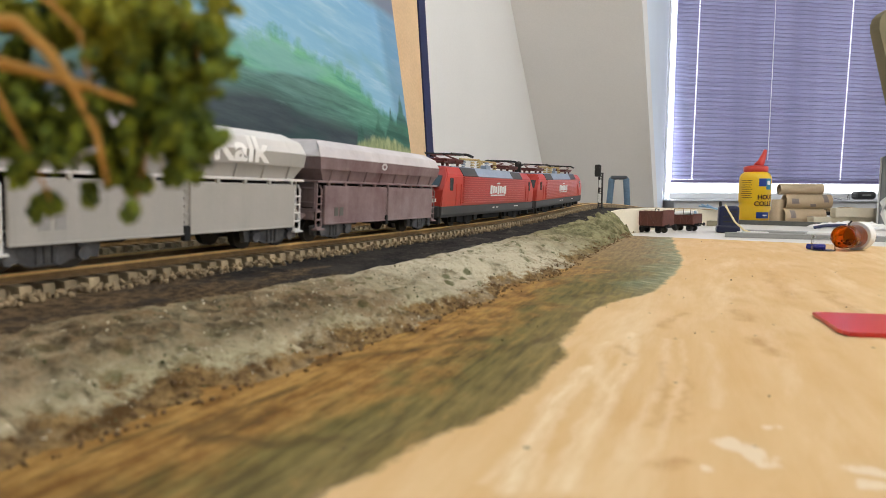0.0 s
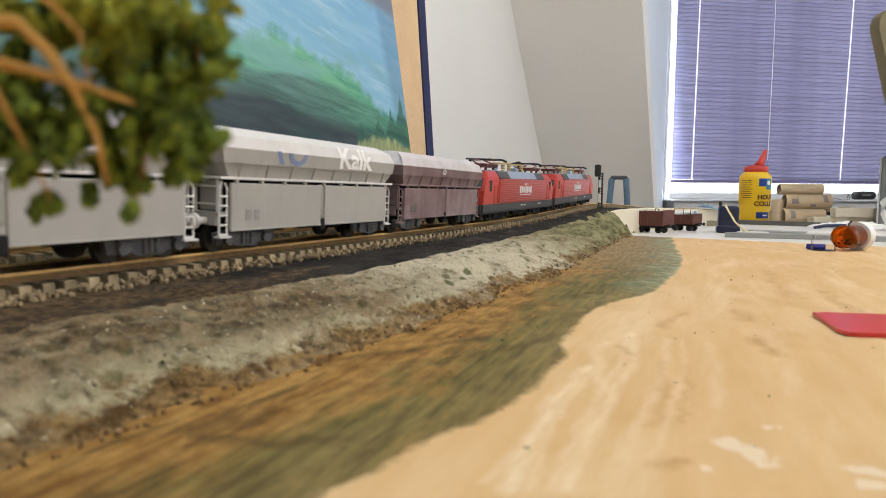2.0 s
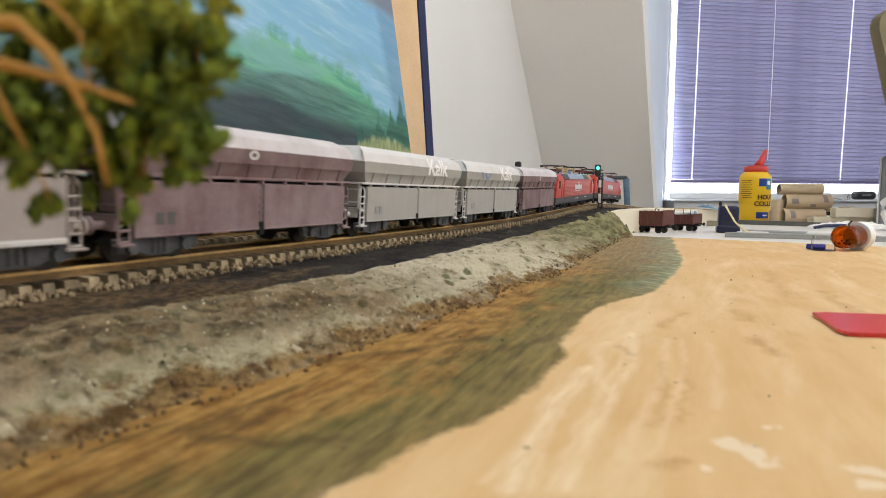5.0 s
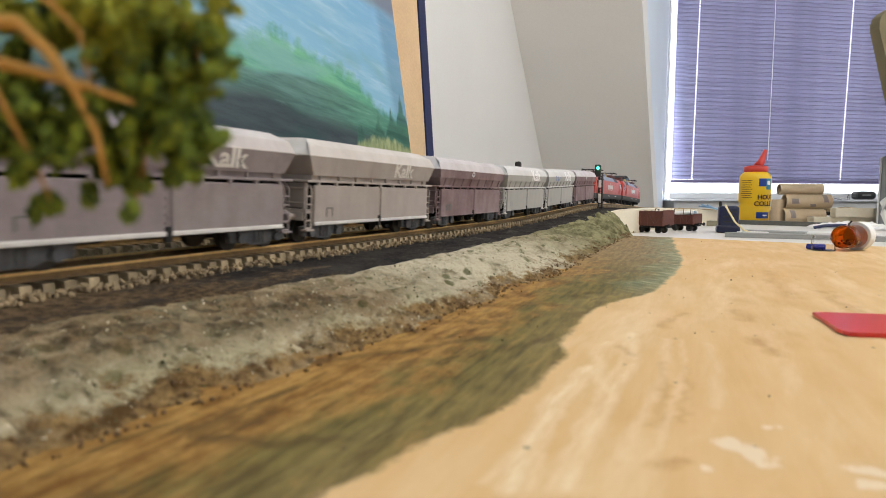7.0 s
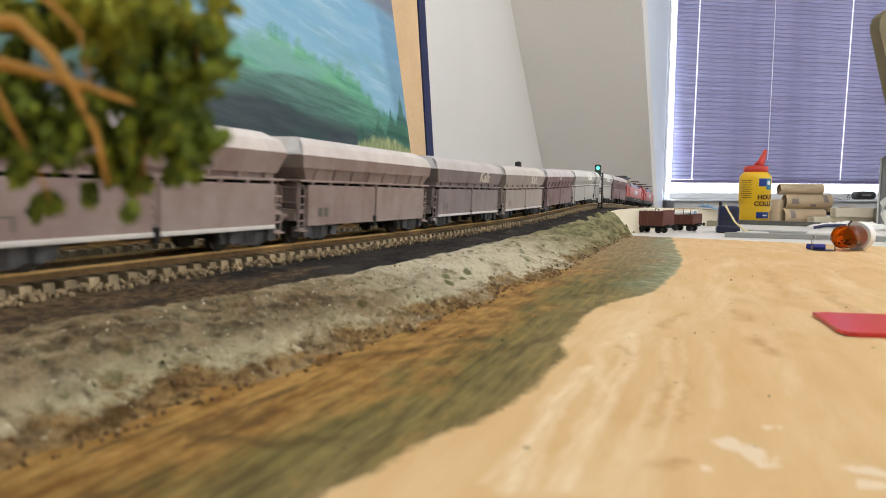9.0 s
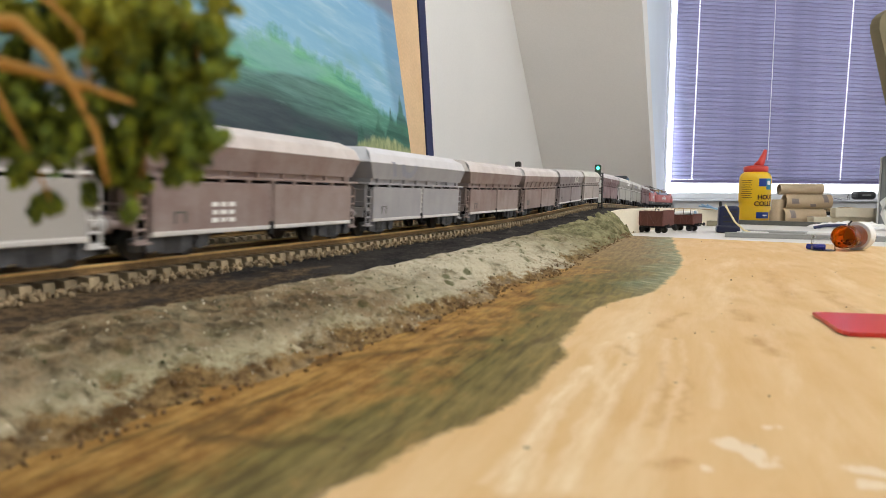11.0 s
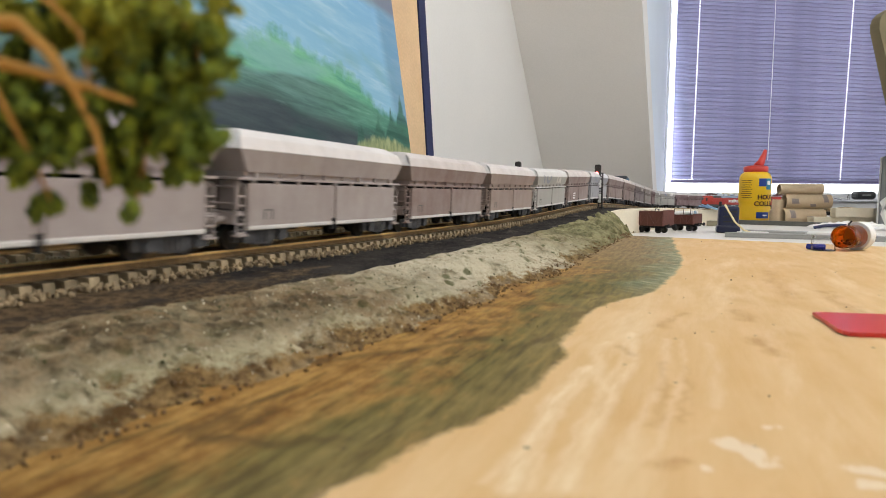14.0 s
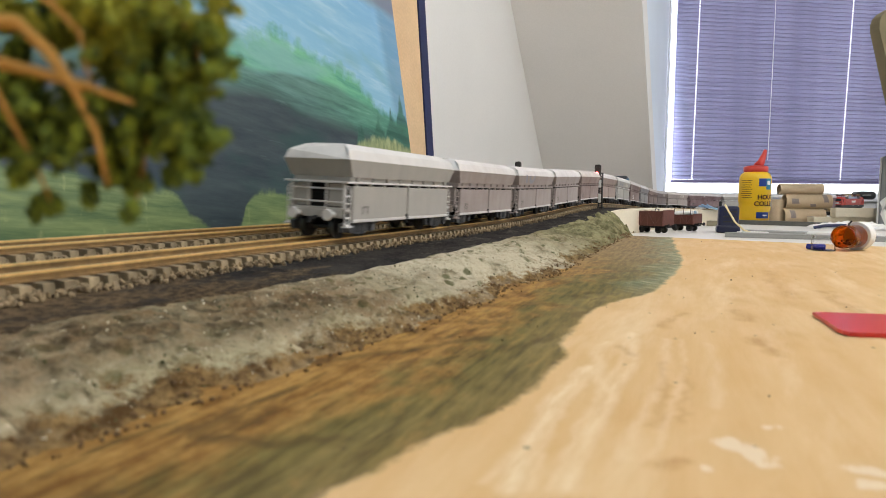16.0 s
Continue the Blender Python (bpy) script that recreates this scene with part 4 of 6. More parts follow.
def build_track(name, off, end, label):
    rnd = random.Random(5 + int(-off * 1000))
    track = thing(name, Matrix.Identity(4), label, "railway track", "railway tracks")
    for side in (-0.00825, 0.00825):
        for s0, s1, ds in ((-2.4, -0.2, 0.05), (-0.2, end, 0.01)):
            rail = part("rail", sweep(s0, s1, ds, rail_lanes(off + side, False)), MAT_WEB, track, "rusty brown rail")
            part("rail_head", sweep(s0, s1, ds, rail_lanes(off + side, True)), MAT_RAIL, rail, "brass rail head, its glint put into the colour")
    meshes = [sleeper_mesh(rnd) for i in range(6)]
    rest = fresh()
    s, n = -2.38, 0
    while s < end - 0.01:
        turn = rnd.uniform(-0.03, 0.03)
        if -0.22 < s < 1.0 and n < 290:
            ob = new("sleeper", meshes[n % 6])
            ob.parent = track
            ob.matrix_world = track_frame(s, off, turn)
            n += 1
        else:
            box(rest, (0, 0, 0), (1, 1, 1))
            rest.verts.ensure_lookup_table()
            bmesh.ops.transform(rest, matrix=track_frame(s, off) @ Matrix.Translation((0, 0, -0.0046)) @ Matrix.Diagonal((0.0034, 0.0285, 0.0032, 1)), verts=rest.verts[-8:])
        s += 0.0066
    tagged(part("sleepers_beyond", rest, MAT_SLEEPER, track), kind="stuff")
    verts, faces = [], []
    seed = bmesh.new()
    bmesh.ops.create_icosphere(seed, subdivisions=1, radius=1.0)
    sv, sf = [v.co.copy() for v in seed.verts], [[v.index for v in f.verts] for f in seed.faces]
    seed.free()
    amount = 4300 if off == 0 else 2600
    for i in range(amount):
        s = rnd.uniform(-0.2, 0.75) if i % 4 else rnd.uniform(-0.2, 0.25)
        w = rnd.gauss(0.0148, 0.0020) * (1 if rnd.random() < 0.62 else -1) if rnd.random() < 0.72 else rnd.uniform(-0.015, 0.015)
        r = rnd.uniform(0.0005, 0.0012)
        base = on_track(s, off + w, -0.0064 + rnd.uniform(0, 0.0016) * (1 if abs(w) < 0.018 else 0.2))
        k = len(verts)
        e = Euler((rnd.uniform(0, 6), rnd.uniform(0, 6), rnd.uniform(0, 6))).to_matrix()
        sc = Vector((rnd.uniform(0.7, 1.5), rnd.uniform(0.7, 1.3), rnd.uniform(0.6, 1.0))) * r
        for v in sv:
            verts.append(base + e @ Vector((v.x * sc.x, v.y * sc.y, v.z * sc.z)) * rnd.uniform(0.8, 1.2))
        faces += [[a + k for a in f] for f in sf]
    me = bpy.data.meshes.new("ballast")
    me.from_pydata(verts, [], faces)
    me.materials.append(MAT_STONE)
    ob = new("ballast", me)
    ob.parent = track
    tagged(ob, "beige ballast stones between and beside the sleepers", kind="stuff")
    return track


build_track("railway_track", 0.0, 3.0, "brass-coloured model rails on dusty sleepers and ballast")
build_track("railway_track", -0.056, 0.9, "second pair of brass-coloured rails before the painted backdrop")


# ---- painted backdrop ----
BACK = Matrix(((0.4147, -0.0582, 0.91), (0.9099, 0.0265, -0.4147), (0.0, 0.998, 0.064))).to_4x4()
BACK.translation = Vector((-0.2803, 0.1277, 0.010))
backdrop = thing("painted_backdrop", BACK, "hand-painted landscape board with sky, green hills and dark woods", "painting")


def plate(outline, z0, z1):
    return solid(fresh(), outline, z0, z1)


part("painting", plate([(-2.6, -0.0255), (0.617, -0.0255), (0.5995, 0.085), (0.575, 0.24), (0.53, 0.55), (-2.6, 0.55)], -0.004, 0.0), MAT_PAINT, backdrop, "landscape in blue and green brush strokes")
part("pine_strip", plate([(0.50, -0.0255), (0.6515, -0.0255), (0.648, 0.26), (0.645, 0.56), (0.45, 0.56)], -0.016, -0.0055), MAT_PINE, backdrop, "bare planed pine board")
part("navy_edge", plate([(0.652, -0.0255), (0.669, -0.0255), (0.667, 0.26), (0.665, 0.56), (0.646, 0.56), (0.649, 0.26)], -0.016, -0.004), MAT_NAVY, backdrop, "navy-blue painted edge strip")


# ---- hopper wagons ----
def weathered(name, colour, dust, amount, rough=0.75):
    """Model paint under pale dust that lies in upright runs and blotches."""
    mat, nt, bsdf, vec, sep = start(name, rough)
    runs = grain_noise(nt, vec, 160, 4, 0.6, (1, 1, 0.12))
    blot = grain_noise(nt, vec, 38, 5, 0.65)
    fine = grain_noise(nt, vec, 900, 3, 0.6)
    info = nt.nodes.new("ShaderNodeObjectInfo")
    c = blend(nt, maths(nt, "MULTIPLY", ranged(nt, blot, 0.34, 0.66), amount), colour, dust)
    c = blend(nt, ranged(nt, runs, 0.5, 0.72, 0, 0.22), c, dust)
    c = blend(nt, ranged(nt, runs, 0.42, 0.28, 0, 0.2), c, tuple(x * 0.55 for x in colour))
    c = blend(nt, ranged(nt, fine, 0.55, 0.75, 0, 0.2), c, dust)
    nt.links.new(c, bsdf.inputs["Base Color"])
    bsdf.inputs["Specular IOR Level"].default_value = 0.3
    relief(nt, bsdf, fine, 0.2, 0.0002)
    return mat


# roof tones: pale dust, brightened further to imitate light from overhead
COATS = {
    "pale": (weathered("pale_grey_paint", (0.385, 0.375, 0.35), (0.49, 0.465, 0.435), 0.45), weathered("dusty_lit_pale_roof", (0.60, 0.59, 0.585), (0.74, 0.73, 0.72), 0.6)),
    # the maroon sides' dust tone is raised to paint in their grazing sheen
    "maroon": (weathered("maroon_paint_with_sheen", (0.17, 0.10, 0.103), (0.38, 0.315, 0.318), 0.55), weathered("dusty_lit_maroon_roof", (0.50, 0.465, 0.48), (0.70, 0.67, 0.685), 0.7)),
    "warm": (weathered("warm_grey_paint", (0.33, 0.285, 0.26), (0.47, 0.42, 0.39), 0.5), weathered("dusty_lit_warm_roof", (0.52, 0.48, 0.455), (0.70, 0.66, 0.63), 0.6)),
    "plum": (weathered("plum_grey_paint", (0.20, 0.165, 0.17), (0.36, 0.315, 0.31), 0.5), weathered("dusty_lit_plum_roof", (0.46, 0.43, 0.43), (0.64, 0.61, 0.61), 0.6)),
    "brown": (weathered("reddish_brown_paint", (0.235, 0.165, 0.15), (0.40, 0.345, 0.325), 0.6), weathered("dusty_lit_brown_roof", (0.52, 0.47, 0.455), (0.74, 0.70, 0.68), 0.7)),
    "cool": (weathered("bluish_grey_paint", (0.31, 0.305, 0.32), (0.44, 0.43, 0.445), 0.5), weathered("dusty_lit_cool_roof", (0.58, 0.575, 0.60), (0.74, 0.735, 0.76), 0.6)),
    "rose": (weathered("pale_rose_grey_paint", (0.325, 0.275, 0.262), (0.46, 0.415, 0.40), 0.6), weathered("dusty_lit_rose_roof", (0.60, 0.572, 0.568), (0.78, 0.76, 0.755), 0.7)),
    "pink": (weathered("faded_red_paint", (0.30, 0.225, 0.20), (0.43, 0.36, 0.325), 0.6), weathered("dusty_lit_pink_roof", (0.58, 0.54, 0.53), (0.77, 0.74, 0.725), 0.7)),
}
MAT_UNDER = material("grimy_underframe", (0.009, 0.009, 0.010), 0.85, vary=0.3, scale=120)
# blue-grey bogies; the paler blotches paint lit spots on the metal
MAT_BOGIE = material("bogie_lit_blotches", (0.045, 0.048, 0.056), 0.55, vary=0.35, scale=150, second=(0.21, 0.21, 0.215), second_amount=0.6, second_scale=110)
MAT_WHEEL = material("dark_steel_wheel", (0.06, 0.055, 0.05), 0.45, 0.7, vary=0.2, scale=150)
MAT_LIP = material("pale_edge_strip", (0.62, 0.60, 0.58), 0.7, vary=0.1, scale=120)
MAT_LETTER = weathered("worn_white_lettering", (0.90, 0.89, 0.88), (0.78, 0.76, 0.74), 0.5)
MAT_FADED = weathered("faded_cream_lettering", (0.66, 0.62, 0.56), (0.48, 0.44, 0.42), 0.7)
MAT_DIM = weathered("dimmed_grey_emblem", (0.26, 0.27, 0.33), (0.42, 0.41, 0.43), 0.6)
MAT_EMBLEM = weathered("worn_blue_emblem", (0.16, 0.22, 0.42), (0.5, 0.5, 0.54), 0.5)
HALF = WAGON_LENGTH / 2
BEND, CREASE, CROWN = (0.0196, 0.0387), (0.0173, 0.0436), (0.0118, 0.0466)
# lower edge of the belt: of the ribbed wagons, and of the smooth ones
EAVE_RIBBED, EAVE_SMOOTH = (0.0191, 0.0334), (0.0181, 0.0305)


def wrapped(name, me_points, mat, parent, eave):
    """Lays a flat drawing, of faces in (along, up) metres, round the bend of the roof side."""
    bm = fresh()
    for poly in me_points:
        bm.faces.new([bm.verts.new((x, y, 0)) for x, y in poly])
    return lay_round(name, bm, mat, parent, eave)


def lay_round(name, bm, mat, parent, eave):
    bmesh.ops.bisect_plane(bm, geom=bm.verts[:] + bm.edges[:] + bm.faces[:], plane_co=(0, 0, 0), plane_no=(0, 1, 0))
    for v in bm.verts:
        a, up = v.co.x, v.co.y
        tip = CREASE if up > 0 else eave
        d = math.hypot(tip[0] - BEND[0], tip[1] - BEND[1])
        k = abs(up) / d
        y, z = BEND[0] + (tip[0] - BEND[0]) * k, BEND[1] + (tip[1] - BEND[1]) * k
        v.co = (a, -(y + 0.00022), z + 0.0001)
    return part(name, bm, mat, parent)


def word_mesh(text, size):
    cu = bpy.data.curves.new("word", "FONT")
    cu.body, cu.size, cu.align_x, cu.align_y, cu.resolution_u, cu.offset = text, size, "CENTER", "CENTER", 3, size * 0.03
    probe = bpy.data.objects.new("word", cu)
    scene.collection.objects.link(probe)
    me = bpy.data.meshes.new_from_object(probe.evaluated_get(bpy.context.evaluated_depsgraph_get()))
    bpy.data.objects.remove(probe)
    bm = fresh()
    bm.from_mesh(me)
    return bm


def wheel_bm(x, r, width=0.0028, gauge=0.0072):
    bm = fresh()
    for y in (-gauge - width, gauge):
        rod(bm, (x, y, r), (x, y + width, r), r, seg=20)
    rod(bm, (x, -gauge, r), (x, gauge, r), 0.001, seg=8)
    return bm


def bogie_parts(parent, x, span, mat, r=0.0053, half=0.0145):
    b = part("bogie", box(fresh(), (x, 0, 0.0075), (span * 0.5, 0.016, 0.003), 0.0005), MAT_UNDER, parent)
    for y in (-half, half):
        bm = fresh()
        o = [(-span * 0.78, 0.0078), (-span * 0.74, 0.0035), (-span * 0.35, 0.0035), (-span * 0.2, 0.0022), (span * 0.2, 0.0022), (span * 0.35, 0.0035), (span * 0.74, 0.0035), (span * 0.78, 0.0078), (span * 0.3, 0.0088), (-span * 0.3, 0.0088)]
        n = len(o)
        a = [bm.verts.new((x + p, y - 0.0011, q)) for p, q in o]
        c = [bm.verts.new((x + p, y + 0.0011, q)) for p, q in o]
        for i in range(n):
            bm.faces.new((a[i], a[(i + 1) % n], c[(i + 1) % n], c[i]))
        bm.faces.new(a)
        bm.faces.new(list(reversed(c)))
        s = -1 if y < 0 else 1
        for dx in (-span / 2, span / 2):
            rod(bm, (x + dx, y, 0.0052), (x + dx, y + s * 0.0026, 0.0052), 0.0021, seg=10)
            box(bm, (x + dx, y + s * 0.0014, 0.0076), (0.0042, 0.002, 0.0012), 0.0003)
        for dx in (-0.0022, 0, 0.0022):
            rod(bm, (x + dx, y + s * 0.0012, 0.003), (x + dx, y + s * 0.0012, 0.0078), 0.0009, seg=8)
        part("side_frame", bm, mat, b)
    for dx in (-span / 2, span / 2):
        part("wheelset", wheel_bm(x + dx, r), MAT_WHEEL, b, smooth=False)
    return b


def buffers(parent, half, mat, z=0.0121):
    for end in (-1, 1):
        for y in (-0.0101, 0.0101):
            bm = fresh()
            rod(bm, (end * (half - 0.0072), y, z), (end * (half - 0.0012), y, z), 0.0013, seg=10)
            rod(bm, (end * (half - 0.0014), y, z), (end * (half - 0.0003), y, z), 0.0030, 0.0026, seg=16)
            part("buffer", bm, mat, parent)


def hopper_wagon(coat, ribs, lip, kalk, emblem, label, posts=False, marks=0):
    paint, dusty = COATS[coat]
    v = thing("hopper_wagon", Matrix.Identity(4), label, "wagon", "hopper wagons of the train")
    eave = EAVE_RIBBED if ribs else EAVE_SMOOTH
    # hopper: an upright belt, then sides that lean in, or a dark recess over the ledge
    bm = fresh()
    drop = 0.0010 if ribs else 0.0048
    prism(bm, [BEND, eave, (-eave[0], eave[1]), (-BEND[0], BEND[1])], -0.0622, 0.0622, [0, drop, drop, 0], [0, drop, drop, 0])
    part("belt", bm, paint, v)
    bm = fresh()
    if ribs:
        ends = [0.0012, 0.0055, 0.0055, 0.0012]
        prism(bm, [(0.0188, eave[1] + 0.0003), (0.0170, 0.0283), (-0.0170, 0.0283), (-0.0188, eave[1] + 0.0003)], -0.0622, 0.0622, ends, ends)
        part("hopper", bm, paint, v)
    else:
        prism(bm, [(0.0168, eave[1] + 0.0003), (0.0168, 0.0283), (-0.0168, 0.0283), (-0.0168, eave[1] + 0.0003)], -0.0572, 0.0572)
        part("hopper", bm, paint, v)
        for y in (-0.0172, 0.0172):
            for i in range(8):
                x = -0.0515 + 0.103 * i / 7
                part("bracket", box(fresh(), (x, y, 0.0296), (0.0014, 0.0016, 0.0024), 0.0002), paint, v)
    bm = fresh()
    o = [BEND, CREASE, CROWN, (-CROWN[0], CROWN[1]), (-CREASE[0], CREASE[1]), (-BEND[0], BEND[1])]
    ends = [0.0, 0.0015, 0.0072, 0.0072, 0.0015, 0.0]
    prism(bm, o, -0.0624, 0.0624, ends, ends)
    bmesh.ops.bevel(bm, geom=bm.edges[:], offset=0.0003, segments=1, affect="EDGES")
    part("roof", bm, dusty, v, "roof sides whitened by dust and by painted overhead light")
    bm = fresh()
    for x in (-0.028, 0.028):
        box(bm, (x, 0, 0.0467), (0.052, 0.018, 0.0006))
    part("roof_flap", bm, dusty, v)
    # ledge all round
    for y in (-0.0177, 0.0177):
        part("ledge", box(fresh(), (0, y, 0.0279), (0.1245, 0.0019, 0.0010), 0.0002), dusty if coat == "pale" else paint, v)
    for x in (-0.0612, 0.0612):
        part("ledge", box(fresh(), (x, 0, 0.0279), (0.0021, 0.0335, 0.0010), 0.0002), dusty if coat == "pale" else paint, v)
    # stiffening ribs under the eaves
    if ribs:
        for y in (-1, 1):
            for i in range(8):
                x = -0.052 + 0.104 * i / 7
                part("rib", tube(fresh(), [(x, y * 0.0173, 0.0284), (x, y * 0.0190, eave[1] + 0.0002)], 0.0006, 6), paint, v)
    for y in (-1, 1):
        for i in range(9):
            x = -0.054 + 0.0135 * i
            if y < 0:
                part("hinge", box(fresh(), (x, y * 0.0183, 0.0268), (0.0016, 0.0012, 0.0016), 0.0002), paint, v)
        # door flaps
        for x0, x1 in ((-0.0565, -0.0013), (0.0013, 0.0565)):
            bm = box(fresh(), ((x0 + x1) / 2, y * 0.0176, 0.01745), (x1 - x0, 0.0016, 0.0176), 0.0005)
            flap = part("door_flap", bm, paint, v)
            if lip:
                part("lip", box(fresh(), ((x0 + x1) / 2, y * 0.0181, 0.0091), (x1 - x0, 0.0017, 0.0016), 0.0003), MAT_LIP, flap, "pale bottom edge")
            elif y < 0:
                part("lip", box(fresh(), ((x0 + x1) / 2, y * 0.0178, 0.0087), (x1 - x0, 0.0017, 0.0008), 0.0002), paint, flap)
        bm = box(fresh(), (0, y * 0.0168, 0.0180), (0.0024, 0.0016, 0.0175), 0.0003)
        for k in range(5):
            box(bm, (0, y * 0.0177, 0.0125 + 0.0027 * k), (0.0018, 0.0008, 0.0009))
        post = part("centre_post", bm, MAT_LIP if posts else paint, v)
        part("latch", box(fresh(), (0, y * 0.0177, 0.0088), (0.0026, 0.0022, 0.0052), 0.0004), MAT_UNDER, post, "black latch at the foot of the post")
    # small notices on the near flaps
    bm = fresh()
    for k in range(2):
        box(bm, (-0.0475 + 0.0044 * k, -0.01848, 0.0142), (0.0030 if ribs else 0.0007, 0.0001, 0.0040))
    if not ribs:
        box(bm, (-0.0453, -0.01848, 0.0160), (0.0040, 0.0001, 0.0005))
    part("notice", bm, MAT_GREY if coat in ("pale", "warm") and ribs else MAT_DARKGREY, v, "small notice panel")
    for k in range(marks):
        bm = fresh()
        for j in range(3):
            box(bm, (-0.03 + 0.004 * j, -0.01848, 0.0185 - 0.0028 * k), (0.0032 - 0.0008 * ((j + k) % 2), 0.0001, 0.0016))
        part("faded_marks", bm, MAT_LETTER, v)
    # underframe
    bm = fresh()
    box(bm, (0, 0, 0.0145), (0.1165, 0.012, 0.006), 0.0005)
    box(bm, (0, 0, 0.022), (0.096, 0.030, 0.010))
    for x in (-0.022, 0.0, 0.022):
        box(bm, (x, 0, 0.0095), (0.010, 0.022, 0.006), 0.001)
    part("underframe", bm, MAT_UNDER, v)
    # end platforms, ladders and rails
    for end in (-1, 1):
        bm = fresh()
        box(bm, (end * 0.0587, 0, 0.0148), (0.0045, 0.0330, 0.0014), 0.0003)
        box(bm, (end * 0.0603, 0, 0.0124), (0.0016, 0.0300, 0.0040), 0.0003)
        part("headstock", bm, paint, v)
        bm = fresh()
        x = end * 0.0606
        for y in (-0.0155, -0.0052, 0.0052, 0.0155):
            tube(bm, [(x, y, 0.0150), (x, y, 0.0276)], 0.0005, 6)
        tube(bm, [(x, -0.0158, 0.0246), (x, 0.0158, 0.0246)], 0.0005, 6)
        tube(bm, [(x, -0.0158, 0.0182), (x, 0.0158, 0.0182)], 0.0005, 6)
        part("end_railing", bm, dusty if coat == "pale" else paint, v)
        bm = fresh()
        box(bm, (end * 0.0585, 0.0105, 0.0215), (0.0012, 0.010, 0.011))
        box(bm, (end * 0.0585, -0.0105, 0.0215), (0.0012, 0.010, 0.011))
        part("end_panel", bm, paint, v)
        for y in (-0.0172, 0.0172):
            bm = fresh()
            for dx in (-0.0016, 0.0022):
                tube(bm, [(end * (0.0592 + dx), y, 0.0068), (end * (0.0592 + dx), y, 0.0240), (end * (0.0592 + dx * 0.5), y * 0.97, 0.0262)], 0.00045, 6)
            for k in range(5):
                tube(bm, [(end * 0.0574, y, 0.0072 + 0.0035 * k), (end * 0.0616, y, 0.0072 + 0.0035 * k)], 0.00045, 6)
            box(bm, (end * 0.0595, y, 0.0064), (0.0058, 0.0030, 0.0007))
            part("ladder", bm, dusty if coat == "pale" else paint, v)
        bm = fresh()
        tube(bm, [(end * 0.060, 0, 0.0105), (end * 0.0655, 0, 0.0095), (end * 0.0668, 0, 0.0075)], 0.0011, 6)
        part("coupling", bm, MAT_UNDER, v)
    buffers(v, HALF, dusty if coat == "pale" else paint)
    for x in (-0.0455, 0.0455):
        bogie_parts(v, x, 0.0205, MAT_BOGIE)
    if kalk:
        bm = word_mesh("Kalk", 0.0140 if ribs else 0.0105)
        bmesh.ops.scale(bm, verts=bm.verts, vec=(1.12, 1, 1))
        bmesh.ops.translate(bm, verts=bm.verts, vec=(0.024, 0.0 if ribs else -0.0038, 0))
        lay_round("lettering", bm, MAT_LETTER if ribs else MAT_FADED, v, eave)
    if emblem:
        arcs = []
        k_size = 1.1 if ribs else 1.7
        cx, cy = -0.020, 0.0 if ribs else 0.0004
        for k in range(10):
            a0, a1 = math.pi * (1 + k / 10), math.pi * (1 + (k + 1) / 10)
            ring = [(r * k_size, a) for r, a in ((0.0026, a0), (0.0046, a0), (0.0046, a1), (0.0026, a1))]
            arcs.append([(cx + 1.25 * r * math.cos(a), cy + r * math.sin(a)) for r, a in ring])
        arcs.append([(cx + x * k_size, cy + y * k_size) for x, y in ((-0.0125, 0.0005), (-0.0100, 0.0005), (-0.0078, -0.0042), (-0.0100, -0.0042))])
        wrapped("emblem", arcs, MAT_EMBLEM if ribs else MAT_DIM, v, eave)
    elif not kalk and coat == "maroon":
        ring = []
        for k in range(12):
            a0, a1 = 2 * math.pi * k / 12, 2 * math.pi * (k + 1) / 12
            ring.append([(-0.006 + r * 1.5 * math.cos(a), -0.002 + r * math.sin(a)) for r, a in ((0.0008, a0), (0.0019, a0), (0.0019, a1), (0.0008, a1))])
        wrapped("emblem", ring, COATS["pale"][1], v, eave)
    return v


L_PALE = "pale grey hopper wagon, dusty, with worn white lettering"
L_MAROON = "dull maroon hopper wagon with a dusty pale roof"
L_WARM = "warm grey hopper wagon streaked with brown dust"
L_BROWN = "reddish-brown weathered hopper wagon with a pale roof"
L_ROSE = "pale rose-grey hopper wagon under thick white dust"
L_PINK = "faded pinkish-brown hopper wagon under thick pale dust"
TRAIN = [
    ("maroon", 1, 0, 0, 0, L_MAROON, 0, 0), ("pale", 1, 0, 1, 1, L_PALE, 0, 0), ("pale", 1, 0, 1, 0, L_PALE, 0, 0), ("maroon", 1, 0, 0, 0, L_MAROON, 0, 0),
    ("warm", 0, 1, 1, 0, L_WARM, 0, 0), ("plum", 0, 1, 1, 0, "dark plum-grey hopper wagon with worn lettering", 0, 0), ("brown", 1, 0, 0, 0, L_BROWN, 0, 0), ("brown", 0, 1, 0, 0, L_BROWN, 0, 0),
    ("cool", 0, 1, 0, 1, "bluish-grey hopper wagon with pale posts and a worn emblem", 1, 0), ("brown", 0, 1, 0, 0, L_BROWN, 0, 3), ("pale", 0, 1, 1, 1, L_PALE, 0, 0), ("pink", 0, 1, 0, 0, L_PINK, 0, 0),
    ("brown", 0, 1, 0, 0, L_BROWN, 0, 0), ("rose", 0, 1, 0, 0, L_ROSE, 0, 0), ("rose", 0, 1, 0, 1, L_ROSE, 0, 0), ("rose", 0, 1, 0, 0, L_ROSE, 0, 0), ("pale", 0, 1, 0, 0, "pale grey hopper wagon at the end of the train", 0, 0),
]
wagons = [hopper_wagon(*w) for w in TRAIN]

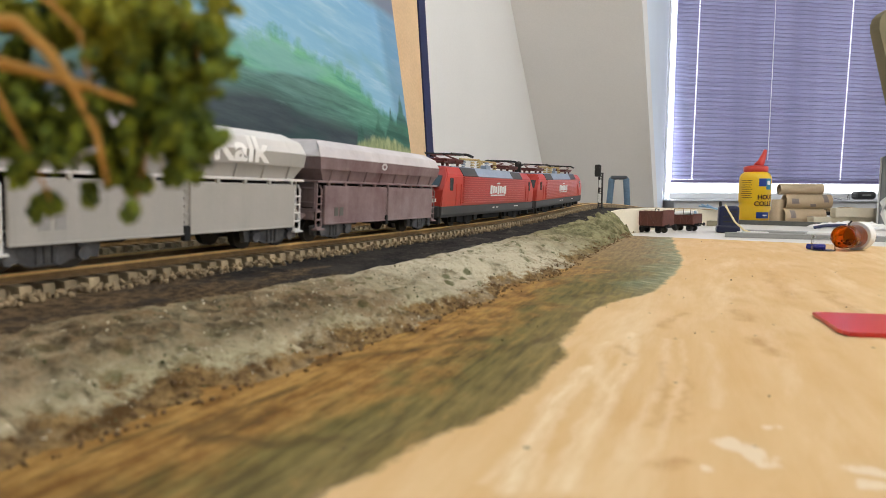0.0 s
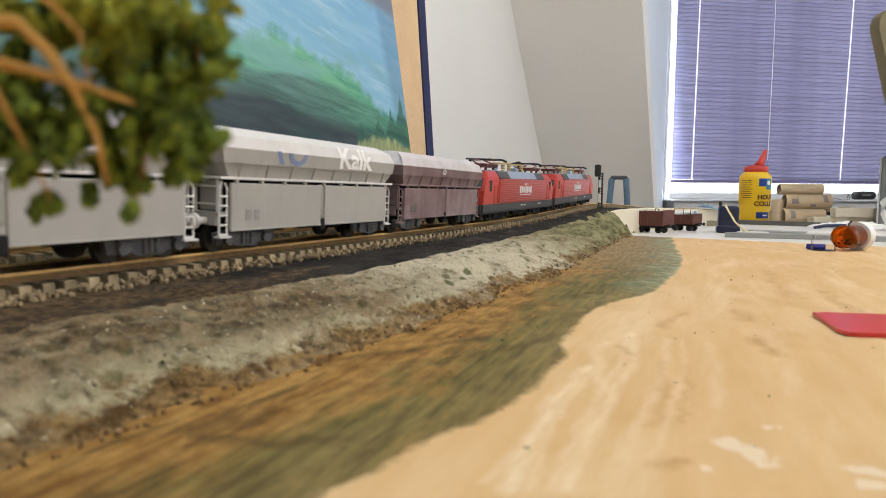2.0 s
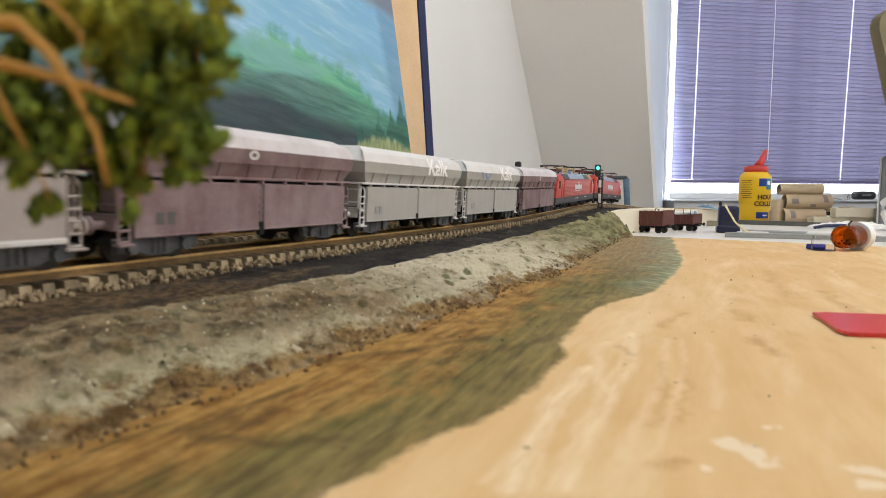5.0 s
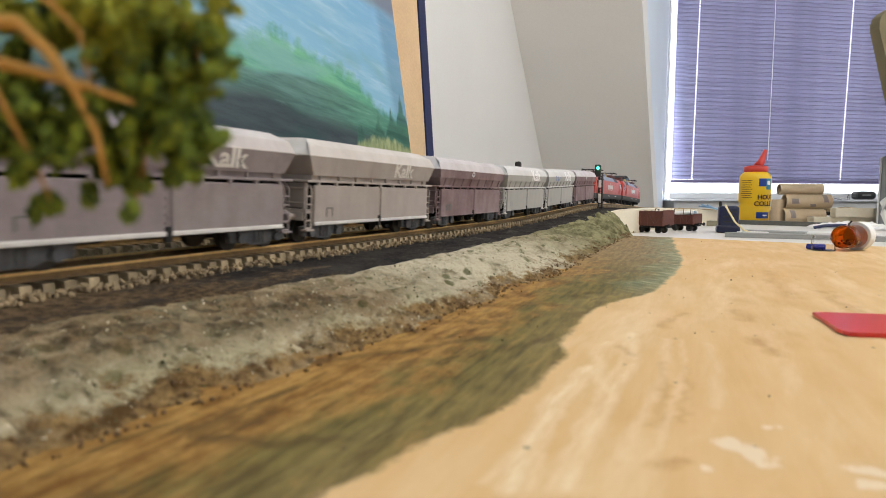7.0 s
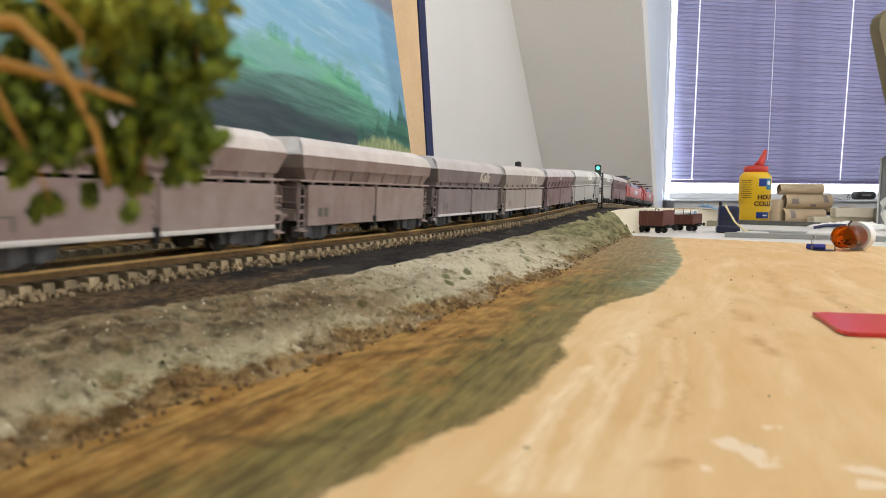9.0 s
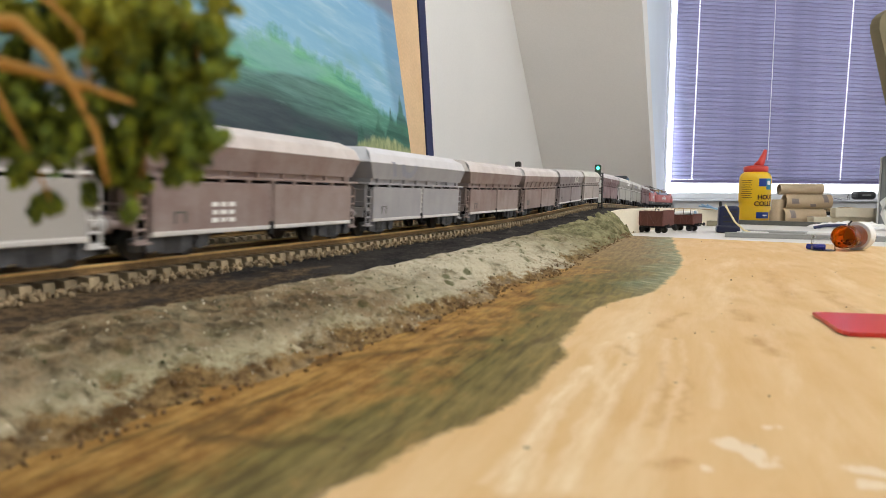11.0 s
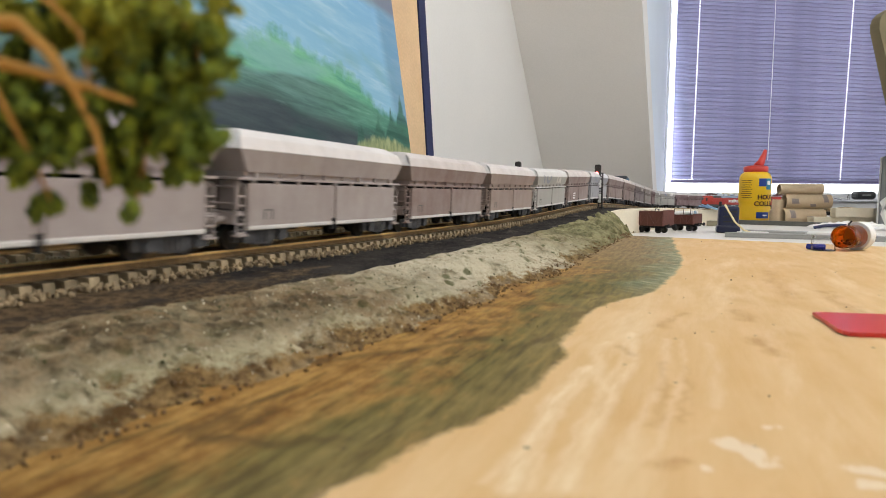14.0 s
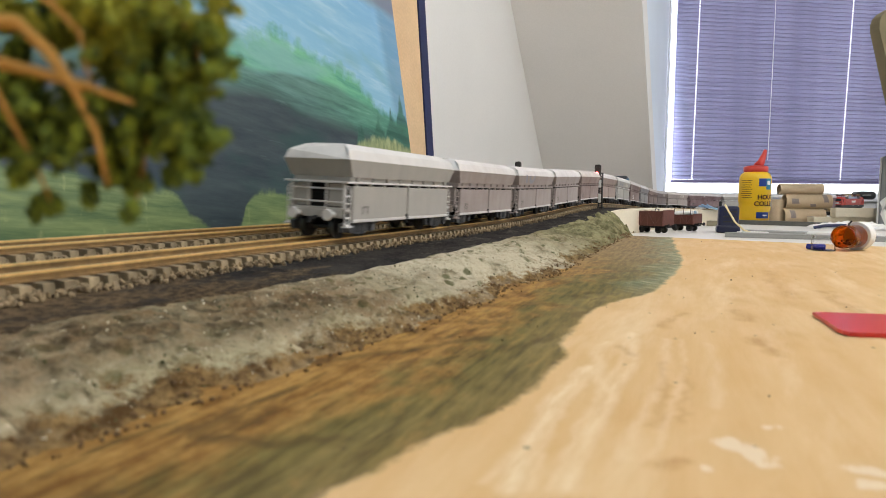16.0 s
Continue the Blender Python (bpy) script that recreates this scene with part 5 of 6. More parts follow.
# ---- electric locomotives ----
# ribs in a lighter red than the body, painting the highlights on them
MAT_RIB = material("rib_highlight_red", (0.62, 0.10, 0.085), 0.3, vary=0.05)
MAT_RED = material("locomotive_red", (0.52, 0.052, 0.034), 0.33, vary=0.07, scale=60, bump=0.03)
MAT_LOCOGREY = material("locomotive_grey_skirt", (0.065, 0.068, 0.07), 0.6, vary=0.12, scale=80)
MAT_LOCOROOF = material("blue_grey_roof", (0.28, 0.34, 0.44), 0.5, vary=0.12, scale=60)
MAT_GLASS = material("dark_window_glass", (0.03, 0.04, 0.045), 0.12, vary=0.1, spec=0.8, bump=0.0)
MAT_PANTO = material("maroon_pantograph", (0.13, 0.035, 0.03), 0.55, vary=0.2, scale=150)
MAT_INSUL = material("ochre_insulator", (0.45, 0.33, 0.13), 0.5, vary=0.2)


def locomotive():
    v = thing("electric_locomotive", Matrix.Identity(4), "bright red electric locomotive with grey skirt and folded pantographs", "locomotive", "locomotives")
    half = ENGINE_LENGTH / 2
    bm = fresh()
    o = [(-0.0168, 0.0145), (0.0168, 0.0145), (0.0172, 0.0265), (0.0166, 0.0355), (0.0128, 0.0412), (-0.0128, 0.0412), (-0.0166, 0.0355), (-0.0172, 0.0265)]
    nose = [0.0, 0.0, 0.0006, 0.0085, 0.0130, 0.0130, 0.0085, 0.0006]
    prism(bm, o, -half + 0.0065, half - 0.0065, nose, nose)
    bmesh.ops.bevel(bm, geom=bm.edges[:], offset=0.0008, segments=2, affect="EDGES")
    part("body", bm, MAT_RED, v)
    bm = fresh()
    prism(bm, [(-0.0162, 0.0075), (0.0162, 0.0075), (0.0170, 0.0095), (0.0170, 0.0148), (-0.0170, 0.0148), (-0.0170, 0.0095)], -half + 0.0068, half - 0.0068)
    part("skirt", bm, MAT_LOCOGREY, v)
    # roof hatches along the shoulders and the deck
    for y in (-1, 1):
        for x0, x1, m in ((-0.070, -0.042, MAT_LOCOGREY), (-0.0415, 0.0415, MAT_LOCOROOF), (0.042, 0.070, MAT_LOCOGREY)):
            bm = fresh()
            prism(bm, [(y * 0.0168, 0.0357), (y * 0.0131, 0.0414), (y * 0.0125, 0.0408), (y * 0.0160, 0.0352)], x0, x1)
            part("roof_hatch", bm, m, v)
    part("roof_deck", box(fresh(), (0, 0, 0.0414), (0.160, 0.0225, 0.0012), 0.0003), MAT_LOCOROOF, v)
    for y in (-1, 1):
        for i in range(12):
            z = 0.0170 + i * 0.0016
            part("side_rib", box(fresh(), (0.0, y * 0.0175, z), (0.142, 0.0012, 0.0007)), MAT_RIB, v)
        for x in (-0.081, 0.081):
            bm = fresh()
            for dx in (-0.0042, 0.0042):
                tube(bm, [(x + dx, y * 0.0182, 0.0160), (x + dx, y * 0.0182, 0.0300)], 0.00035, 6)
            part("handrail", bm, MAT_RED, v)
            part("cab_window", box(fresh(), (x * 1.125, y * 0.01705, 0.0295), (0.0052, 0.0008, 0.0085), 0.0006), MAT_GLASS, v)
        # plain white blocks where the company's name stands
        bm = fresh()
        for i in range(7):
            box(bm, (-0.0165 + i * 0.0055, y * 0.0184, 0.0262), (0.0042 - 0.0008 * (i % 2), 0.0003, 0.0066 - 0.0008 * (i % 3)))
        box(bm, (0, y * 0.0184, 0.0218), (0.034, 0.0003, 0.0009))
        box(bm, (0, y * 0.0184, 0.0312), (0.007, 0.0003, 0.0012))
        part("company_name", bm, MAT_WHITE, v, "plain white name blocks")
        bm = fresh()
        for x in (-0.006, 0.003, 0.05, 0.056):
            box(bm, (x, y * 0.01715, 0.0122), (0.0045, 0.0003, 0.0009))
        part("small_notice", bm, MAT_WHITE, v)
    for end in (-1, 1):
        x0 = half - 0.0065
        bm = fresh()
        a = []
        for (dx0, z) in ((0.0012, 0.0278), (0.0080, 0.0352)):
            for y in (-0.0138, 0.0138):
                a.append(Vector((end * (x0 - dx0 + 0.0006), y * (1 if z < 0.03 else 0.95), z)))
        b = [p - Vector((end * 0.002, 0, 0)) for p in a]
        va = [bm.verts.new(p) for p in a]
        vb = [bm.verts.new(p) for p in b]
        for q in ((0, 1, 3, 2),):
            bm.faces.new([va[i] for i in q])
            bm.faces.new([vb[i] for i in reversed(q)])
        for i, j in ((0, 1), (1, 3), (3, 2), (2, 0)):
            bm.faces.new((va[i], va[j], vb[j], vb[i]))
        part("windscreen", bm, MAT_GLASS, v)
        part("front_panel", box(fresh(), (end * (x0 + 0.0002), 0, 0.0215), (0.0008, 0.018, 0.0070), 0.0003), MAT_WHITE, v, "white front panel")
        for y in (-0.0115, 0.0115):
            part("headlight", box(fresh(), (end * (x0 + 0.0003), y, 0.0188), (0.001, 0.0030, 0.0022), 0.0003), MAT_WHITE, v)
    # roof gear
    for end in (-1, 1):
        for k, cx in enumerate((0.066,)):
            g = part("pantograph", box(fresh(), (end * cx, 0, 0.0447), (0.034, 0.014, 0.0012), 0.0003), MAT_PANTO, v)
            bm = fresh()
            for y in (-0.0075, 0.0075):
                tube(bm, [(end * (cx - 0.013), y, 0.0460), (end * (cx + 0.012), y * 0.7, 0.0493), (end * (cx - 0.011), y * 0.9, 0.0505)], 0.0008, 6)
            for d in (-0.013, 0.0, 0.012):
                tube(bm, [(end * (cx + d), -0.0085, 0.0461), (end * (cx + d), 0.0085, 0.0461)], 0.0009, 6)
            part("arm", bm, MAT_PANTO, g)
            part("base_frame", box(fresh(), (end * cx, 0, 0.0462), (0.030, 0.0165, 0.0018), 0.0004), MAT_PANTO, g)
            bm = fresh()
            for d in (-0.0015, 0.0015):
                tube(bm, [(end * (cx - 0.011 + d), -0.0165, 0.0493), (end * (cx - 0.011 + d), -0.0125, 0.0509), (end * (cx - 0.011 + d), 0.0125, 0.0509), (end * (cx - 0.011 + d), 0.0165, 0.0493)], 0.0009, 6)
            tube(bm, [(end * (cx - 0.012), -0.010, 0.0509), (end * (cx + 0.012), -0.010, 0.0505)], 0.0008, 6)
            tube(bm, [(end * (cx - 0.012), 0.010, 0.0509), (end * (cx + 0.012), 0.010, 0.0505)], 0.0008, 6)
            part("contact_bow", bm, MAT_DARK, g)
            bm = fresh()
            for d in (-0.009, 0.009):
                for y in (-0.006, 0.006):
                    rod(bm, (end * (cx + d), y, 0.0415), (end * (cx + d), y, 0.0455), 0.0011, 0.0012, 8)
            part("insulator", bm, MAT_PANTO, g)
    for i, x in enumerate((-0.022, -0.012, -0.003, 0.006, 0.016, 0.025)):
        bm = fresh()
        for k in range(3):
            rod(bm, (x, (-0.005 if i % 2 else 0.004), 0.0418 + 0.0022 * k), (x, (-0.005 if i % 2 else 0.004), 0.0434 + 0.0022 * k), 0.0022, 0.0014, 8)
        part("insulator", bm, MAT_INSUL if i % 3 else MAT_LOCOROOF, v)
    part("roof_cable", tube(fresh(), [(-0.030, 0.004, 0.0485), (-0.01, -0.004, 0.0489), (0.01, 0.004, 0.0487), (0.032, -0.003, 0.0485)], 0.0009, 6), MAT_INSUL, v)
    part("roof_box", box(fresh(), (0.0, -0.006, 0.0432), (0.010, 0.006, 0.0036), 0.0006), MAT_LOCOROOF, v)
    buffers(v, half, MAT_DARK)
    for end in (-1, 1):
        part("headstock", box(fresh(), (end * (half - 0.0075), 0, 0.0115), (0.003, 0.030, 0.007), 0.0005), MAT_LOCOGREY, v)
        part("bogie_guard", box(fresh(), (end * (half - 0.011), 0, 0.005), (0.004, 0.028, 0.004), 0.0005), MAT_DARK, v)
    for x in (-0.057, 0.057):
        bogie_parts(v, x, 0.033, MAT_UNDER, 0.0070, 0.0125)
    part("equipment_box", box(fresh(), (0, 0, 0.0072), (0.040, 0.027, 0.0075), 0.001), MAT_UNDER, v)
    return v


engines = [locomotive()]
engines.append(copy_thing(engines[0], Matrix.Identity(4)))


# ---- signals ----
GREEN_ON = glowing("green_signal_light", (0.02, 1.0, 0.45), 14.0)
YELLOW_ON = glowing("yellow_signal_light", (1.0, 0.85, 0.3), 9.0)
RED_ON = glowing("red_signal_light", (1.0, 0.12, 0.12), 9.0)
MAT_MAST = material("signal_mast_black", (0.03, 0.028, 0.026), 0.6, vary=0.2)


def signal_head(parent, z, tilt=0.0):
    bm = fresh()
    o = [(-0.0030, z - 0.0088), (0.0030, z - 0.0088), (0.0044, z - 0.0068), (0.0044, z + 0.0068), (0.0030, z + 0.0088), (-0.0030, z + 0.0088), (-0.0044, z + 0.0068), (-0.0044, z - 0.0068)]
    prism(bm, o, -0.0022, 0.0022)
    bmesh.ops.bevel(bm, geom=bm.edges[:], offset=0.0004, segments=1, affect="EDGES")
    return part("signal_head", bm, MAT_MAST, parent)


spot = Vector((0.2316, 0.895, 0.0215))
face = math.atan2(-spot.y, -spot.x) - 0.25
signal = thing("colour_light_signal", Matrix.Translation(spot) @ Euler((0, 0, face)).to_matrix().to_4x4(), "black colour-light railway signal on a lattice mast", "signal")
part("base", box(fresh(), (0, 0, 0.0022), (0.010, 0.010, 0.0046), 0.0006), MAT_MAST, signal)
bm = fresh()
for y in (-0.0024, 0.0024):
    for x in (-0.0022, 0.0022):
        box(bm, (x, y, 0.029), (0.0013, 0.0013, 0.051))
for k in range(14):
    box(bm, (0, 0, 0.006 + 0.0036 * k), (0.0054, 0.0060, 0.0012))
part("mast", bm, MAT_MAST, signal)
for z, h in ((0.0175, 0.013), (0.0385, 0.011)):
    part("mast_plate", box(fresh(), (0.0030, -0.0003, z), (0.0006, 0.0042, h), 0.0002), MAT_WHITE, signal, "white and black mast plate")
head = signal_head(signal, 0.0575)
head.location = (0.0035, -0.0036, 0)
signal_discs = []
for name, y, z, mat in (("green_lamp", 0.0008, 0.0612, GREEN_ON), ("yellow_lamp", -0.0008, 0.0578, YELLOW_ON), ("red_lamp", -0.0004, 0.0534, RED_ON)):
    # a half-shell lens that turns its lit side to the line
    bm = fresh()
    seg = 14
    r = 0.0027 if name != "yellow_lamp" else 0.0022
    for i in range(seg):
        a0, a1 = math.pi * (i / seg - 0.5) * 0.62, math.pi * ((i + 1) / seg - 0.5) * 0.62
        p = [(r * math.cos(a0), r * math.sin(a0)), (r * math.cos(a1), r * math.sin(a1))]
        w = r * math.cos((a0 + a1) / 2 / 0.62) * 0.95
        bm.faces.new([bm.verts.new(q) for q in ((p[0][0], p[0][1], -w), (p[1][0], p[1][1], -w), (p[1][0], p[1][1], w), (p[0][0], p[0][1], w))])
    lamp = part(name, bm, mat, signal, name.replace("_", " ") + " lens of the signal")
    signal_discs.append((lamp, (0.0044, -0.0036 + y, z)))
part("hood", tube(fresh(), [(0.0058, -0.0068, 0.0608), (0.0085, -0.0062, 0.0626), (0.0085, -0.0010, 0.0626), (0.0058, -0.0004, 0.0608)], 0.0005, 6), MAT_MAST, signal)

p = on_track(0.604, -0.085, -0.0098)
rear = thing("colour_light_signal", Matrix.Translation(p) @ Euler((0, 0, face)).to_matrix().to_4x4(), "small black railway signal behind the train", "signal")
part("mast", rod(fresh(), (0, 0, 0), (0, 0, 0.058), 0.0013, seg=8), MAT_MAST, rear)
signal_head(rear, 0.0585)


# ---- small open wagons on the table ----
MAT_OXIDE = material("oxide_brown_plastic", (0.115, 0.036, 0.026), 0.5, vary=0.2, scale=90)


def open_wagon(m, length, height, label, load):
    v = thing("open_wagon", m, label, "wagon", "brown open wagons")
    w = 0.0155
    z0 = 0.0125
    for y in (-w, w):
        bm = box(fresh(), (0, y, (z0 + height) / 2), (length, 0.0013, height - z0), 0.0003)
        side = part("side", bm, MAT_OXIDE, v)
        n = 5
        for i in range(n):
            x = -length / 2 + length * i / (n - 1) * 0.98 + length * 0.01
            part("stake", box(fresh(), (x, y * 1.05, (z0 + height) / 2), (0.0018, 0.0016, height - z0 + 0.0008), 0.0003), MAT_OXIDE, side)
        for i in range(n - 1):
            x0 = -length / 2 + length * i / (n - 1)
            x1 = x0 + length / (n - 1)
            s = 1 if i % 2 else -1
            a, b = ((x0, z0 + 0.001), (x1, height - 0.001)) if s > 0 else ((x1, z0 + 0.001), (x0, height - 0.001))
            part("brace", tube(fresh(), [(a[0], y * 1.06, a[1]), (b[0], y * 1.06, b[1])], 0.0007, 5), MAT_OXIDE, side)
    for x in (-length / 2, length / 2):
        part("end", box(fresh(), (x, 0, (z0 + height + 0.002) / 2), (0.0013, 2 * w, height + 0.002 - z0), 0.0003), MAT_OXIDE, v)
    part("floor", box(fresh(), (0, 0, z0), (length, 2 * w, 0.0016)), MAT_OXIDE, v)
    bm = fresh()
    box(bm, (0, 0, 0.0100), (length + 0.004, 0.020, 0.0032), 0.0004)
    part("underframe", bm, MAT_UNDER, v)
    for x in (-length * 0.29, length * 0.29):
        part("wheelset", wheel_bm(x, 0.0054), MAT_WHEEL, v)
        for y in (-0.0122, 0.0122):
            part("axle_guard", box(fresh(), (x, y, 0.0068), (0.007, 0.0016, 0.0062), 0.0006), MAT_UNDER, v)
    buffers(v, length / 2 + 0.008, MAT_UNDER)
    if load:
        for i in range(4):
            a = -0.012 + i * 0.007
            part("load_tube", rod(fresh(), (-length * 0.34, a, height + 0.002 * (i % 2)), (length * 0.36, a + 0.004, height + 0.0035), 0.0033, seg=12), MAT_WHITE if i != 2 else material("pale_blue_tube", (0.3, 0.45, 0.62), 0.4), v, "pale plastic tube")
        for x in (-0.012, 0.004, 0.016):
            part("stanchion", tube(fresh(), [(x, -w, height - 0.004), (x + 0.001, -w, height + 0.010)], 0.0005, 6), MAT_UNDER, v)
    else:
        bm = fresh()
        tube(bm, [(0.008, -0.010, height - 0.002), (0.009, -0.008, height + 0.004), (0.013, -0.006, height + 0.003), (0.014, -0.006, height - 0.002)], 0.0009, 6)
        part("loop", bm, MAT_DARK, v)
    return v


open_wagon(pose(0.334, 0.963, -0.016, 0, 0, -50), 0.052, 0.0345, "oxide-brown open wagon with ribbed sides, on the table", False)
open_wagon(pose(0.4085, 1.022, -0.016, 0, 0, -48), 0.042, 0.0275, "low brown open wagon loaded with pale tubes", True)

# ---- blue-grey clamp standing behind the line ----
clamp = thing("spring_clamp", pose(0.388, 1.345, -0.016, 0, 0, -16), "blue-grey plastic clamp standing upright behind the line", "clamp")
MAT_CLAMP = material("blue_grey_plastic", (0.10, 0.17, 0.25), 0.45, vary=0.25, scale=60)
for sgn in (-1, 1):
    lean = Euler((0, radians(-4 * sgn), 0)).to_matrix().to_4x4()
    part("handle", box(fresh(), (sgn * 0.0185, 0, 0.050), (0.0135, 0.013, 0.099), 0.005, lean), MAT_CLAMP, clamp, smooth=True)
part("bridge", box(fresh(), (0, 0, 0.0985), (0.036, 0.014, 0.0085), 0.003), material("slate_plastic", (0.05, 0.06, 0.07), 0.5), clamp)

# ---- navy holder with a cable ----
holder = thing("plug_adapter", pose(0.459, 0.975, -0.016, 0, 0, -20), "dark navy plastic mains adapter standing on the table", "adapter")
part("housing", box(fresh(), (0, 0, 0.0225), (0.030, 0.026, 0.041), 0.004), material("navy_plastic", (0.010, 0.016, 0.06), 0.35, vary=0.15), holder)
part("foot", box(fresh(), (0.0, 0.0, 0.006), (0.034, 0.030, 0.012), 0.003), material("navy_plastic_foot", (0.008, 0.012, 0.045), 0.4), holder)
for z in (0.018, 0.026, 0.034):
    part("groove", box(fresh(), (0.002, -0.0135, z), (0.020, 0.0012, 0.0022), 0.0004), MAT_DARK, holder)
part("pin", box(fresh(), (-0.013, -0.010, 0.046), (0.004, 0.004, 0.008), 0.001), MAT_DARK, holder)
cable = thing("cable", Matrix.Identity(4), "cream thin cable hanging from the adapter to the table", "cable")
part("wire", tube(fresh(), [(0.444, 0.955, 0.029), (0.446, 0.945, 0.018), (0.451, 0.935, 0.003), (0.459, 0.922, -0.009), (0.468, 0.905, -0.0143), (0.49, 0.89, -0.0146)], 0.0015, 8), material("cream_sheath", (0.75, 0.62, 0.36), 0.5), cable, smooth=True)
bow = thing("ribbon_cable", Matrix.Identity(4), "light blue twisted ribbon cable on the edging board", "cable")
for k in range(4):
    y = 1.262 - 0.004 * k
    part("strand", tube(fresh(), [(0.520 + 0.004 * k, y - 0.03, 0.0225 + 0.003 * (k % 2)), (0.537, y - 0.02, 0.0205 + 0.001 * k), (0.552, y - 0.012, 0.0185), (0.572, y + 0.004, 0.0150)], 0.0016, 6), material("light_blue_strand", (0.30, 0.50, 0.72), 0.5), bow)

# ---- glue bottle ----
bottle = thing("glue_bottle", pose(0.7665, 1.495, -0.016, 0, 0, 0) @ Matrix.Scale(0.94, 4), "yellow wood glue bottle with a red nozzle cap", "bottle")
bm = fresh()
lathe(bm, [(0.0355, 0.0), (0.0378, 0.003), (0.0382, 0.010), (0.0382, 0.034), (0.0366, 0.038), (0.0366, 0.044), (0.0382, 0.049), (0.0384, 0.105), (0.0375, 0.113), (0.034, 0.120), (0.029, 0.124), (0.027, 0.126)], 48)
part("body", bm, MAT_YELLOW, bottle, smooth=True)
bm = fresh()
lathe(bm, [(0.0285, 0.1255), (0.0292, 0.127), (0.0292, 0.138), (0.026, 0.1405), (0.012, 0.1425)], 32)
cap = part("cap", bm, MAT_REDCAP, bottle, smooth=True)
bm = fresh()
tube(bm, [(0.006, 0, 0.140), (0.013, 0, 0.152), (0.0195, 0, 0.170), (0.0225, 0, 0.183)], [0.0125, 0.009, 0.006, 0.0042], 20)
part("nozzle", bm, MAT_REDCAP, cap, smooth=True)


def wrap_label(a0, a1, z0, z1, mat, name, lift=0.0003, r=0.0384):
    bm = fresh()
    n = 14
    last = None
    for i in range(n + 1):
        a = radians(a0 + (a1 - a0) * i / n)
        row = [bm.verts.new(((r + lift) * math.cos(a), (r + lift) * math.sin(a), z)) for z in (z0, z1)]
        if last:
            bm.faces.new((last[0], row[0], row[1], last[1]))
        last = row
    return part(name, bm, mat, bottle)


# angles: the viewer stands at about -117 degrees
wrap_label(-104, -62, 0.088, 0.108, MAT_BLUE, "label", r=0.0386)
wrap_label(-76, -52, 0.080, 0.108, material("teal_print", (0.03, 0.24, 0.36), 0.4), "label", 0.0005, r=0.0386)
wrap_label(-72, -58, 0.092, 0.102, MAT_WHITE, "label", 0.0008, r=0.0386)
wrap_label(-109, -58, 0.006, 0.022, MAT_BLUE, "label", r=0.0384)
wrap_label(-86, -68, 0.012, 0.0155, MAT_WHITE, "label", 0.0006)
for i in range(9):
    wrap_label(-172 + 3 * (i % 3), -126 - 5 * (i % 2), 0.102 - 0.0055 * i, 0.1035 - 0.0055 * i, MAT_INK, "print_line", r=0.0386)


def bent_word(text, size, angle, z):
    bm = word_mesh(text, size)
    bmesh.ops.subdivide_edges(bm, edges=[e for e in bm.edges if e.calc_length() > 0.003], cuts=2)
    r = 0.0392
    for v in bm.verts:
        a = radians(angle) + v.co.x / r
        v.co = (r * math.cos(a), r * math.sin(a), z + v.co.y)
    return part("lettering", bm, material("brown_black_print", (0.09, 0.035, 0.01), 0.5), bottle)


bent_word("HOUT", 0.0165, -73, 0.0600)
bent_word("COLLE", 0.0165, -82, 0.0430)

# ---- cardboard rolls ----
def roll(m, r, length, label, patches):
    v = thing("cardboard_roll", m, label, "cardboard roll", "cardboard rolls")
    bm = fresh()
    seg = 36
    ring = []
    for x, rr in ((-length / 2, r), (length / 2, r), (length / 2, r - 0.0012), (-length / 2, r - 0.0012)):
        ring.append([bm.verts.new((x, rr * math.cos(2 * math.pi * i / seg), rr * math.sin(2 * math.pi * i / seg))) for i in range(seg)])
    for k in range(4):
        a, b = ring[k], ring[(k + 1) % 4]
        for i in range(seg):
            bm.faces.new((a[i], a[(i + 1) % seg], b[(i + 1) % seg], b[i]))
    part("tube", bm, MAT_CARD, v)
    for x, a, w, h in patches:
        bm = fresh()
        last = None
        for i in range(6):
            t = radians(a - h / 2 + h * i / 5)
            row = [bm.verts.new((x + s * w / 2 + 0.002 * (i / 5), (r + 0.0003) * math.cos(t), (r + 0.0003) * math.sin(t))) for s in (-1, 1)]
            if last:
                bm.faces.new((last[0], last[1], row[1], row[0]))
            last = row
        part("tape", bm, MAT_TAPE, v, "strip of grey tape")
    return v


roll(pose(0.752, 1.268, 0.0010, 0, 0, -6), 0.0165, 0.080, "brown cardboard tube with grey tape, lowest of the stack", [(-0.026, 160, 0.010, 60), (0.008, 195, 0.012, 36)])
roll(pose(0.762, 1.272, 0.0318, 0, 0, -6), 0.0150, 0.090, "brown cardboard tube with grey tape, in the middle", [(-0.030, 175, 0.014, 40), (0.030, 150, 0.009, 70), (0.006, 210, 0.011, 24)])
roll(pose(0.752, 1.280, 0.0578, 0, 0, -6), 0.0112, 0.086, "slim brown cardboard tube on top of the stack", [])
upright = thing("cardboard_roll", pose(0.712, 1.288, -0.016, 0, -90, 0), "short brown cardboard tube standing on end", "cardboard roll", "cardboard rolls")
bm = fresh()
rod(bm, (0, 0, 0), (0.052, 0, 0), 0.013, seg=28)
part("tube", bm, MAT_CARD, upright)

